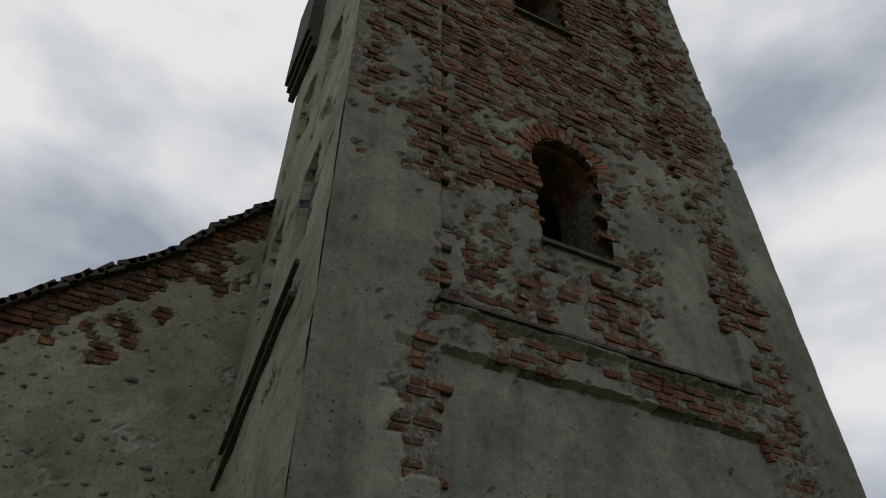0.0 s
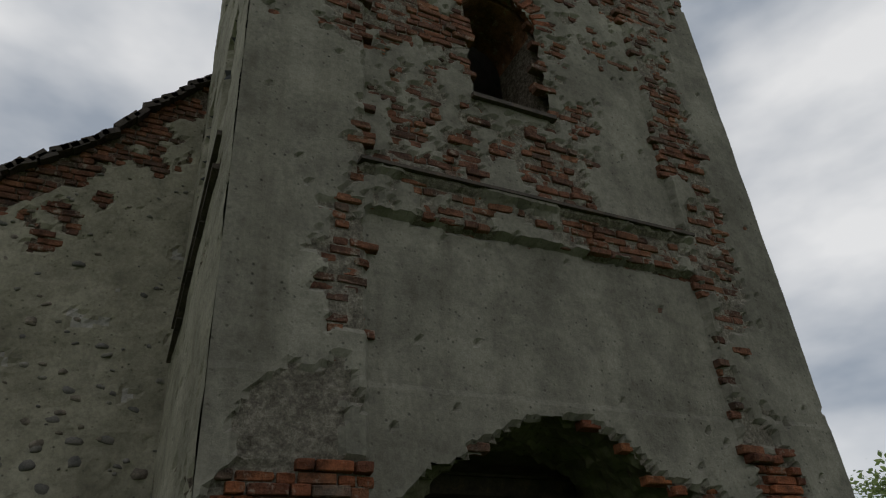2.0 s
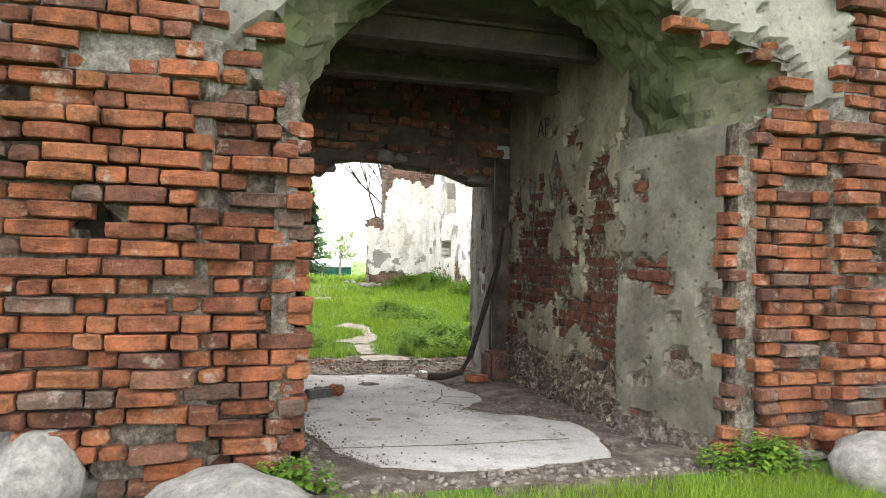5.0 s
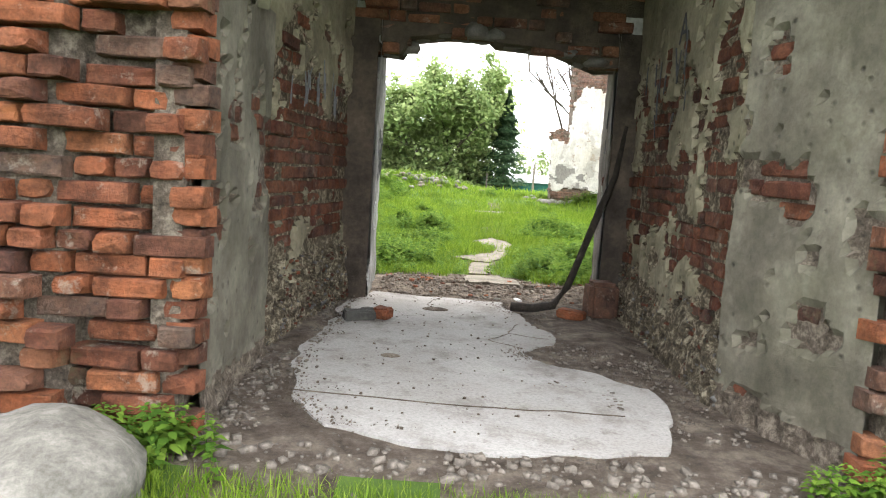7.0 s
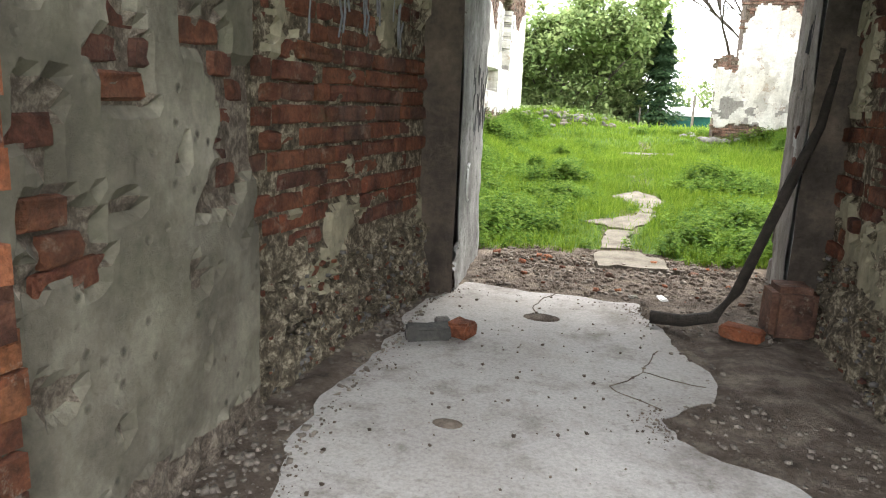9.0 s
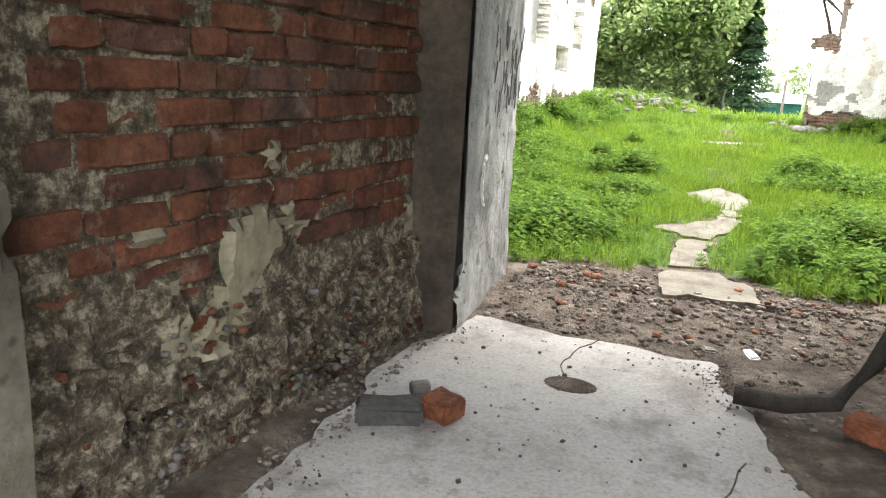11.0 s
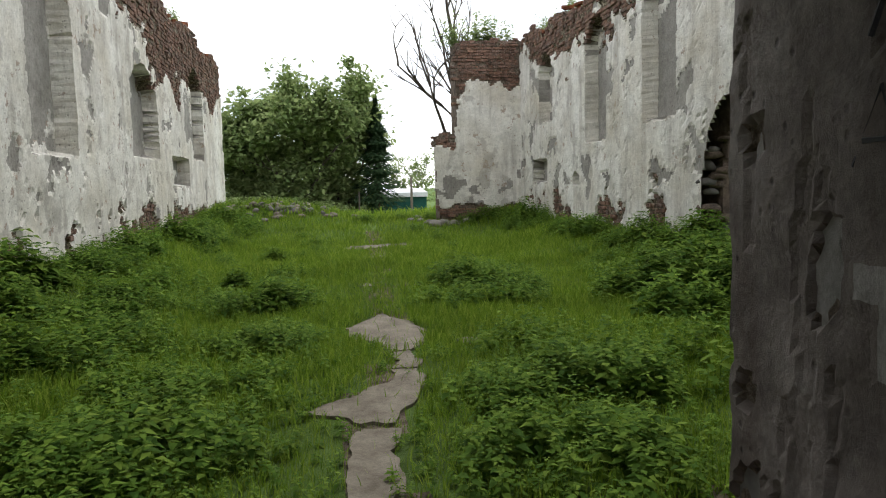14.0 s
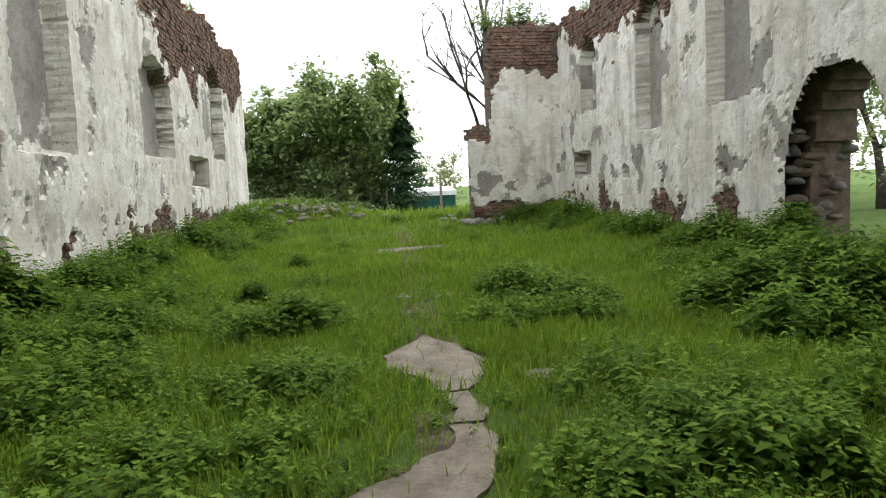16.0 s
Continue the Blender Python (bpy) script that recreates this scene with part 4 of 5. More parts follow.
EY = 25.45


def east_top(x):
    return poly_line([(3.8, 2.7), (3.95, 2.98), (4.6, 3.15), (4.7, 3.4), (4.72, 5.5), (4.8, 6.0), (6.9, 6.12)], x)


def east_rule(u, z):
    x = 3.75 + u
    if z > east_top(x) + 0.12 * fb(x, 2, z, 3, 2):
        return None
    if x < 4.12 - 0.09 * z + 0.1 * fb(x, 4, z, 2.5, 3):
        return None
    n = fb(x, 71, z, 0.9, 4) + 0.35 * fb(x, 77, z, 3.0, 3)
    if z > 4.75 + 0.7 * n - 0.9 * (1 - smoothstep(4.7, 5.5, x)) or (x < 4.7 and z > 2.6 + 0.25 * n) or z < 0.75 + 0.25 * n:
        return -0.02, 1
    return 0.03, (2 if z < 2.0 + 0.3 * n and n > 0.1 else 0)


faced("wall_plaster", (3.75, EY, 0), (1, 0, 0), (0, -1, 0), 3.1, -0.2, 6.3, 0.07, east_rule, [PL_NAVE, MORTAR, PL_GREY], east, 0.012)
bricks((3.75, EY, 0), (1, 0, 0), (0, -1, 0), 3.1, 0.0, 6.2, lambda u, z: (0.015 if (r := east_rule(u, z)) and r[1] == 1 else None), east, None, "brickwork", jmat=BRICK_NAVE, rough=0.015)
for a, b in ((4.14, 4.7), (4.74, 5.6), (5.6, 7.85)):
    box("wall_core", a, b, EY + 0.08, EY + 1.0, -0.3, east_top((a + b) / 2) - 0.05, CORE, east)

# ---- passage floor ----
slab = []
outline = [(-0.42, 0.75), (-0.15, 0.35), (0.2, 0.15), (0.9, 0.12), (1.4, 0.22), (1.6, 0.8), (1.6, 1.25), (1.3, 1.5), (0.95, 1.75), (0.9, 1.95), (1.15, 2.2), (1.2, 2.5),
           (1.05, 2.9), (0.95, 3.4), (0.85, 3.78), (0.3, 3.82), (-0.35, 3.88), (-0.52, 3.3), (-0.5, 2.4), (-0.58, 1.6)]
smooth_outline = []
for k, (x, y) in enumerate(outline):
    xb, yb = outline[(k + 1) % len(outline)]
    for f in range(9):
        px, py = x + (xb - x) * f / 9, y + (yb - y) * f / 9
        smooth_outline.append((px + 0.055 * fb(px, py, 1, 3.3, 5), py + 0.055 * fb(px, py, 5, 3.3, 5)))
bm = bmesh.new()
ring = [bm.verts.new((x, y, -0.002)) for x, y in smooth_outline]
low = [bm.verts.new((x, y, -0.12)) for x, y in smooth_outline]
bm.faces.new(ring)
for k in range(len(ring)):
    bm.faces.new((ring[k], low[k], low[(k + 1) % len(ring)], ring[(k + 1) % len(ring)]))
bm.normal_update()
bmesh.ops.triangulate(bm, faces=[f for f in bm.faces if len(f.verts) > 4])
tagged(part("floor_slab", bm, CONCRETE, None), "worn grey concrete floor slab with a broken edge", "floor", kind="structure")


def heap(name, cx, cy, rx, ry, h, mat, label, z=-0.055):
    n = 28
    vs, fs = [], []
    for i in range(n + 1):
        for j in range(n + 1):
            u, v = 2 * i / n - 1, 2 * j / n - 1
            r = math.hypot(u, v)
            x, y = cx + u * rx, cy + v * ry
            vs.append((x, y, z + h * max(0.0, 1 - r ** 2.2) * (0.75 + 0.5 * fb(x, y, 3, 2.5, 4)) - (0.03 if r > 0.97 else 0)))
    for i in range(n):
        for j in range(n):
            k = i * (n + 1) + j
            fs.append((k, k + n + 1, k + n + 2, k + 1))
    return tagged(mesh_object(name, vs, fs, mat, None, None, True), label, "soil", kind="structure")


heap("soil_heap", 1.55, 2.7, 0.55, 1.25, 0.085, SOIL, "heap of loose dark soil on the passage floor")
heap("soil_bank", -0.72, 2.2, 0.28, 1.8, 0.07, SOIL, "crumbled soil along the passage wall")
heap("soil_bank", 1.75, 1.0, 0.4, 1.1, 0.05, SOIL, "crumbled soil along the passage wall")

# rubble scattered on the soil
shapes = []
for s in range(8):
    r = random.Random(s)
    vs = [(sx * r.uniform(0.3, 0.6), sy * r.uniform(0.3, 0.6), sz * r.uniform(0.2, 0.4)) for sx in (-1, 1) for sy in (-1, 1) for sz in (-1, 1)]
    shapes.append((vs, [(0, 4, 5, 1), (0, 1, 3, 2), (4, 6, 7, 5), (1, 5, 7, 3), (0, 2, 6, 4), (2, 3, 7, 6)]))


def rubble(name, n, where, lo, hi, mat):
    places = []
    for _ in range(n):
        x, y = where()
        s = 0.85 * lo + (hi - lo) * rng.random() ** 3
        z = 0.0 if -0.5 < x < 0.95 and 0.3 < y < 3.7 else ground_z(x, y)
        places.append((rng.randrange(8), mat4((x, y, z + s * 0.12), rng.uniform(0, 6.3), rng.gauss(0, 0.3), rng.uniform(0, 6.3), s)))
    return tagged(scatter(name, shapes, places, mat), "scattered crumbs of brick, stone and mortar", "rubble")


rubble("rubble", 800, lambda: (rng.uniform(-0.35, 1.95), rng.uniform(3.9, 5.5)), 0.006, 0.042, RUBBLE)
rubble("rubble", 2600, lambda: (rng.uniform(-0.35, 1.95), rng.uniform(3.85, 5.7)), 0.005, 0.035, SOIL)
rubble("rubble", 90, lambda: (rng.uniform(-0.35, 1.95), rng.uniform(3.9, 5.6)), 0.008, 0.07, BRICK_JOINED)
rubble("rubble", 650, lambda: (rng.uniform(-0.8, 1.95), rng.uniform(-0.35, 0.1)), 0.006, 0.05, RUBBLE)
rubble("rubble", 420, lambda: (rng.uniform(-0.5, 1.6), rng.uniform(0.3, 3.8)), 0.004, 0.018, SOIL)
rubble("rubble", 500, lambda: (1.0 + rng.random() * 0.9, rng.uniform(0.8, 3.7)), 0.006, 0.035, SOIL)
rubble("rubble", 400, lambda: (-0.5 - rng.random() * 0.32, rng.uniform(0.3, 3.6)), 0.006, 0.04, RUBBLE)


def by_the_edge():
    x, y = smooth_outline[rng.randrange(len(smooth_outline))]
    return x + rng.gauss(0, 0.07), y + rng.gauss(0, 0.07)


rubble("crumbs", 3000, by_the_edge, 0.004, 0.013, SOIL)
rubble("crumbs", 1500, lambda: (1.0 + rng.random() * 0.95, rng.uniform(0.4, 3.8)), 0.004, 0.028, RUBBLE)
rubble("crumbs", 1200, lambda: (-0.45 - rng.random() * 0.35, rng.uniform(0.2, 3.6)), 0.004, 0.026, RUBBLE)
rubble("crumbs", 700, by_the_edge, 0.004, 0.014, RUBBLE)


def chip(name, loc, size, rz, mat, label, category="brick"):
    bm = bmesh.new()
    bmesh.ops.create_cube(bm, size=1, matrix=Matrix.Diagonal((*size, 1)))
    bmesh.ops.bevel(bm, geom=bm.edges[:], offset=min(size) * 0.16, segments=2, affect="EDGES")
    bmesh.ops.subdivide_edges(bm, edges=bm.edges[:], cuts=1, use_grid_fill=True)
    for v in bm.verts:
        v.co += Vector((1, 1, 1)) * 0.008 * fb(v.co.x + loc[0], v.co.y, v.co.z, 14, 2)
    ob = part(name, bm, mat, None)
    ob.matrix_basis = pose(loc[0], loc[1], loc[2] + size[2] / 2, 0, 0, rz)
    return tagged(ob, label, category)


chip("loose_brick", (-0.31, 2.58, 0.0), (0.25, 0.12, 0.08), 22, SLATE, "grey broken brick lying on the slab")
chip("loose_brick", (-0.14, 2.68, 0.0), (0.14, 0.13, 0.09), -20, BRICK, "red broken brick lying on the slab")
chip("stone_chip", (-0.29, 2.84, 0.0), (0.08, 0.06, 0.05), 30, STONE_DARK, "small dark chip of stone on the slab", "stone")
chip("brick_block", (1.74, 3.42, -0.03), (0.27, 0.25, 0.34), 6, BRICK, "pair of mortared bricks standing on end by the wall")
chip("loose_brick", (1.45, 3.2, 0.0), (0.24, 0.12, 0.075), -30, BRICK, "dark red brick half sunk in the soil")
chip("bottle", (1.05, 3.98, -0.05), (0.05, 0.13, 0.05), 15, CHALK, "small white plastic bottle lying in the dirt", "bottle")
chip("stone_chip", (0.85, 3.95, -0.05), (0.07, 0.06, 0.05), 15, STONE, "small pale stone in the dirt", "stone")
for x, y, s in ((0.27, 3.2, 0.08), (0.03, 1.58, 0.045)):
    heap("dirt_spot", x, y, s * 1.5, s, 0.016, SOIL, "dark dirt in a small hollow of the slab", 0.0)

# charred branch leaning on the doorway
bv, bf = tube([(0.93, 3.3, 0.05), (1.12, 3.27, 0.055), (1.3, 3.3, 0.09), (1.42, 3.35, 0.25), (1.55, 3.42, 0.6), (1.68, 3.5, 0.95), (1.8, 3.56, 1.25), (1.86, 3.57, 1.7)],
              [0.042, 0.038, 0.04, 0.034, 0.032, 0.036, 0.028, 0.02], 10)
tagged(mesh_object("branch", bv, bf, CHAR_AND_HOLE_SHADE, None, None, True), "crooked charred branch leaning against the wall", "branch")

# boulders before the gate
stone("boulder", (-2.0, -0.12, 0.1), (0.22, 0.22, 0.3), STONE, 3, "grey granite boulder at the foot of the pier")
stone("boulder", (-1.05, -0.42, 0.0), (0.52, 0.34, 0.22), STONE, 5, "large pale granite boulder half sunk in grass", ang=0.15)
stone("boulder", (3.0, -0.45, 0.03), (0.34, 0.3, 0.22), STONE, 9, "pale granite boulder before the gate pier")
for k in range(5):
    stone("foundation_stone", (-2.36 + 0.15 * k, 0.12, 0.03 + 0.05 * (k % 2)), (rng.uniform(0.11, 0.15), 0.12, rng.uniform(0.08, 0.12)), STONE, 220 + k, "", parent=tower, sub=2)
for k in range(12):
    stone("foundation_stone", (rng.uniform(-2.4, -1.85), 0.13, rng.uniform(-0.05, 0.35)), (rng.uniform(0.08, 0.15), 0.1, rng.uniform(0.08, 0.15)), STONE, 20 + k, "", parent=tower, sub=2)
for k in range(8):
    stone("foundation_stone", (rng.uniform(2.4, 4.3), 0.1, rng.uniform(-0.05, 0.25)), (rng.uniform(0.1, 0.2), 0.1, rng.uniform(0.06, 0.13)), STONE, 50 + k, "", parent=tower, sub=2)
# fieldstones in the broken archway of the nave
for k in range(26):
    side = k % 2
    stone("fieldstone", (XR + rng.uniform(0.1, 0.9), (14.08 if side == 0 else 11.76) + rng.uniform(-0.06, 0.06), 0.25 + 1.5 * rng.random()),
          (rng.uniform(0.12, 0.22), rng.uniform(0.1, 0.17), rng.uniform(0.06, 0.13)), STONE_DARK if k % 3 else CORE, 80 + k, "", parent=wall_south, sub=2)

# trodden concrete slabs of the path
PATH_SLABS = [
    [(0.6, 5.84), (0.62, 6.37), (0.68, 6.82), (0.92, 6.8), (0.83, 6.33), (0.84, 5.85)],
    [(0.36, 7.22), (0.6, 7.42), (0.75, 7.5), (0.93, 7.75), (1.02, 8.1), (1.2, 8.05), (1.17, 7.75), (1.12, 7.3), (0.95, 6.92), (0.72, 6.95)],
    [(1.03, 8.15), (1.09, 8.88), (1.27, 8.84), (1.21, 8.1)],
    [(1.08, 8.95), (0.95, 9.38), (0.78, 9.6), (0.65, 10.08), (1.12, 10.68), (1.34, 10.3), (1.58, 9.8), (1.43, 9.35), (1.28, 8.9)],
    [(1.64, 8.98), (1.86, 8.97), (1.98, 9.3), (1.72, 9.32)],
]


def flag(pts, label="cracked concrete slab sunk in grass"):
    bm = bmesh.new()
    top, cx, cy = [], sum(p[0] for p in pts) / len(pts), sum(p[1] for p in pts) / len(pts)
    dense = []
    for (xa, ya), (xb, yb) in zip(pts, pts[1:] + pts[:1]):
        for f in range(6):
            x, y = xa + (xb - xa) * f / 6, ya + (yb - ya) * f / 6
            dense.append((x + 0.085 * fb(x, y, 2, 3.2, 4), y + 0.085 * fb(x, y, 8, 3.2, 4)))
    up = [bm.verts.new((x, y, ground_z(x, y) + 0.022 + 0.008 * fb(x, y, 1, 2, 2))) for x, y in dense]
    dn = [bm.verts.new((x, y, ground_z(x, y) - 0.1)) for x, y in dense]
    bm.faces.new(up)
    for k in range(len(up)):
        bm.faces.new((up[k], dn[k], dn[(k + 1) % len(up)], up[(k + 1) % len(up)]))
    bm.normal_update()
    bmesh.ops.triangulate(bm, faces=[f for f in bm.faces if len(f.verts) > 4])
    return tagged(part("path_slab", bm, PATHSTONE, None), label, "slab", "slabs of the path", "structure")


flag([(0.52, 4.85), (1.25, 4.95), (1.1, 5.5), (0.95, 5.75), (0.6, 5.6)])
for outline_of in PATH_SLABS:
    flag(outline_of)
flag([(0.95, 13.0), (1.25, 13.1), (1.2, 13.5), (0.95, 13.4)])
flag([(1.5, 13.0), (1.85, 13.1), (1.7, 13.5)])
flag([(0.9, 19.6), (2.7, 20.2), (2.6, 20.9), (1.0, 20.4)])
flag([(1.0, 17.4), (1.9, 17.6), (1.7, 18.0), (1.1, 17.8)])

# ---- grass and weeds ----
blade_shapes = []
for s in range(6):
    r = random.Random(s + 40)
    b, h, w = r.uniform(0.15, 0.6), 1.0, 0.035
    blade_shapes.append(([(-w, 0, 0), (w, 0, 0), (w * 0.8, b * 0.25, h * 0.55), (-w * 0.8, b * 0.25, h * 0.55), (0, b, h * r.uniform(0.8, 1.0)), (0, b, h * 0.82)],
                         [(0, 1, 2, 3), (3, 2, 4, 4)]))
blade_shapes = [([v for v in vs[:5]], [(0, 1, 2), (0, 2, 3), (3, 2, 4)]) for vs, _ in blade_shapes]


def is_bare(x, y):
    if math.hypot((x - 0.85) / 0.45, (y - 5.3) / 0.6) < 0.86 or math.hypot((x - 1.8) / 0.95, (y - 20.2) / 0.4) < 0.86:
        return True
    if 5.8 < y < 10.7 and 0.3 < x < 2.0 and any(inside(p, x + 0.03 * fb(x, y, 1, 6, 2), y) for p in PATH_SLABS):
        return rng.random() < 0.97
    return y < 5.5 + 0.3 * noise.noise(Vector((x * 1.5, y, 7))) + 0.25 * (abs(x - 0.85) < 0.5)


def density(x, y):
    return 0.5 + 0.5 * fb(x, y, 4, 0.45, 3)


def grass(name, n, region, lo, hi, wide):
    places = []
    while len(places) < n:
        x, y = region()
        if y > 5 and (is_bare(x, y) or not (XL < x < XR or y > 26)):
            continue
        if y > 5 and abs(x - path_x(y)) < 0.28 and rng.random() < 0.5:
            continue
        s = rng.uniform(lo, hi) * (0.6 + 0.7 * density(x, y))
        places.append((rng.randrange(6), mat4((x, y, ground_z(x, y) - 0.01), rng.uniform(0, 6.3), rng.gauss(0, 0.42), rng.uniform(0, 6.3), s * wide, s)))
    return tagged(scatter(name, blade_shapes, places, GRASS), "lush green meadow grass", "grass")


grass("grass", 60000, lambda: (rng.uniform(-2.6, 4.2), 5.4 + 5.6 * rng.random()), 0.06, 0.16, 0.7)
grass("grass", 60000, lambda: (rng.uniform(XL, XR), 7.0 + 9.0 * rng.random()), 0.07, 0.18, 1.0)
grass("grass", 45000, lambda: (rng.uniform(XL, XR), 15 + 16.0 * rng.random()), 0.1, 0.24, 1.5)
grass("grass", 9000, lambda: (rng.uniform(-12, 14), 26 + 16.0 * rng.random()), 0.2, 0.4, 2.0)
grass("grass", 26000, lambda: (rng.uniform(-4.2, 5.2), -0.3 - 2.4 * rng.random() ** 1.3), 0.06, 0.15, 0.5)


def nettle_shape(seed, h=1.0):
    """One upright plant with pairs of toothed, drooping leaves."""
    r = random.Random(seed)
    vs, fs = [], []
    for k in range(3):
        a = 2.1 * k
        vs.append((0.008 * math.cos(a), 0.008 * math.sin(a), 0))
    vs.append((r.uniform(-0.05, 0.05), r.uniform(-0.05, 0.05), h))
    fs += [(0, 1, 3), (1, 2, 3), (2, 0, 3)]
    for lev in range(7):
        z = h * (0.25 + 0.75 * lev / 6.5)
        ln = h * (0.32 - 0.03 * lev) * r.uniform(0.8, 1.2)
        for side in range(2 if lev < 6 else 3):
            a = lev * 1.57 + side * (math.pi if lev < 6 else 2.1) + r.uniform(-0.3, 0.3)
            dx, dy = math.cos(a), math.sin(a)
            nx, ny = -dy, dx
            w = ln * 0.27
            droop = r.uniform(0.05, 0.45) * ln
            n = len(vs)
            base = (dx * 0.02, dy * 0.02, z)
            vs += [base, (dx * ln * 0.4 + nx * w, dy * ln * 0.4 + ny * w, z + 0.05 * ln), (dx * ln * 0.4 - nx * w, dy * ln * 0.4 - ny * w, z + 0.05 * ln),
                   (dx * ln * 0.45, dy * ln * 0.45, z - 0.02 * ln), (dx * ln, dy * ln, z - droop)]
            fs += [(n, n + 3, n + 1), (n, n + 2, n + 3), (n + 1, n + 3, n + 4), (n + 3, n + 2, n + 4)]
    return vs, fs


nettles = [nettle_shape(k) for k in range(10)]


def weeds(name, patches, label, cat="weeds"):
    places = []
    for cx, cy, rx, ry, n, h in patches:
        for _ in range(n):
            a, r = rng.uniform(0, 6.3), math.sqrt(rng.random()) * (1 + 0.3 * rng.gauss(0, 1) * 0.5)
            x, y = cx + rx * r * math.cos(a), cy + ry * r * math.sin(a)
            if (y > 5 and (is_bare(x, y) or not XL + 0.05 < x < XR - 0.05)) or (0 < y < 5.2 and LX0 - 0.1 < x < LX1):
                continue
            lush = fb(x, y, 6, 1.0, 3)
            if y > 5 and lush < -0.12 and rng.random() < 0.85:
                continue
            s = h * rng.uniform(0.6, 1.15) * (1.15 - 0.5 * min(1, r)) * (0.8 + 0.55 * max(0.0, lush + 0.3))
            places.append((rng.randrange(10), mat4((x, y, ground_z(x, y) - 0.01), rng.uniform(0, 6.3), rng.gauss(0, 0.16), rng.uniform(0, 6.3), s * 1.3, s)))
    return tagged(scatter(name, nettles, places, NETTLE), label, cat)


weeds("nettles", [(-0.6, 7.0, 0.9, 1.2, 420, 0.3), (-0.2, 8.6, 0.7, 0.9, 330, 0.3), (-1.9, 8.6, 1.3, 2.4, 750, 0.34), (-1.5, 6.2, 1.0, 0.8, 260, 0.34),
                  (0.25, 9.3, 0.45, 0.6, 150, 0.25), (-0.3, 11.8, 0.8, 0.8, 250, 0.4), (-2.3, 12.5, 1.0, 2.5, 500, 0.36)], "clump of broad-leaved green nettles in grass")
weeds("nettles", [(1.75, 6.1, 0.55, 0.85, 330, 0.34), (2.2, 7.1, 0.8, 0.8, 330, 0.34), (2.6, 8.6, 0.9, 1.0, 120, 0.3), (2.5, 11.2, 0.8, 0.7, 200, 0.36), (4.9, 10.6, 1.2, 1.5, 650, 0.55),
                  (3.6, 7.5, 1.0, 1.5, 130, 0.35), (2.6, 12.8, 0.7, 0.8, 160, 0.4)], "clump of broad-leaved green nettles in grass")
weeds("nettles", [(6.3, 12.4, 0.7, 1.6, 420, 0.6), (6.2, 15.2, 0.6, 1.3, 260, 0.5), (6.2, 18.2, 0.6, 1.6, 260, 0.5), (6.1, 22.4, 0.7, 2.0, 300, 0.5), (5.2, 24.6, 1.0, 0.7, 160, 0.45)],
      "nettles along the foot of the nave wall")
weeds("nettles", [(-2.9, 11.0, 0.6, 2.2, 480, 0.5), (-2.9, 15.5, 0.6, 1.8, 300, 0.5), (-2.6, 19.0, 0.9, 2.2, 360, 0.5), (-2.4, 24.0, 0.9, 2.8, 360, 0.5)], "nettles along the foot of the nave wall")
weeds("nettles", [(-0.8, -0.15, 0.3, 0.16, 60, 0.22), (2.25, -0.15, 0.4, 0.2, 80, 0.26), (-3.3, 0.6, 0.8, 1.8, 300, 0.4), (-4.2, 2.4, 1.2, 1.0, 260, 0.4)], "nettles growing at the gate's foot")
weeds("nettles", [(-0.8, 27.5, 2.0, 1.3, 240, 0.35), (2.2, 26.5, 0.8, 0.6, 120, 0.4), (4.0, 27.0, 1.2, 0.8, 150, 0.35)], "weeds on the rubble mound")
for k in range(40):
    a = rng.uniform(0, 6.3)
    x, y = -0.6 + rng.gauss(0, 0.9), 27.0 + rng.gauss(0, 0.5)
    stone("mound_stone", (x, y, ground_z(x, y) + 0.04), (rng.uniform(0.1, 0.28), rng.uniform(0.1, 0.2), rng.uniform(0.07, 0.16)), RUBBLE if k % 2 else STONE_DARK, 130 + k, "weathered stone on the rubble mound", sub=2)["group"] = "stones of the mound"
for k in range(16):
    x, y = 4.6 + rng.gauss(0, 0.7), 26.3 + rng.gauss(0, 0.5)
    if y > EY - 0.2 and x > 3.7:
        y = EY - 0.3 - rng.random() * 0.5
    stone("mound_stone", (x, y, ground_z(x, y) + 0.04), (rng.uniform(0.12, 0.3), rng.uniform(0.1, 0.2), rng.uniform(0.08, 0.18)), STONE, 190 + k, "pale stone fallen from the end wall", sub=2)["group"] = "stones of the mound"

clumps = []
for k in range(60):
    x, y = rng.uniform(XL + 0.4, XR - 0.4), rng.uniform(9.5, 25.5)
    if abs(x - path_x(y)) > 0.9:
        clumps.append((x, y, rng.uniform(0.2, 0.6), rng.uniform(0.2, 0.6), rng.randint(25, 80), rng.uniform(0.18, 0.36)))
weeds("nettles", clumps, "scattered green weed clumps standing in the grass")
grass("grass", 45000, lambda: (rng.uniform(XL, XR), 9.0 + 12.0 * rng.random()), 0.08, 0.22, 0.8)

# ---- trees ----
leaf_quad = [([(-0.5, 0, 0), (0, -0.28, 0.06), (0.5, 0, 0), (0, 0.28, 0.06)], [(0, 1, 2), (0, 2, 3)])]


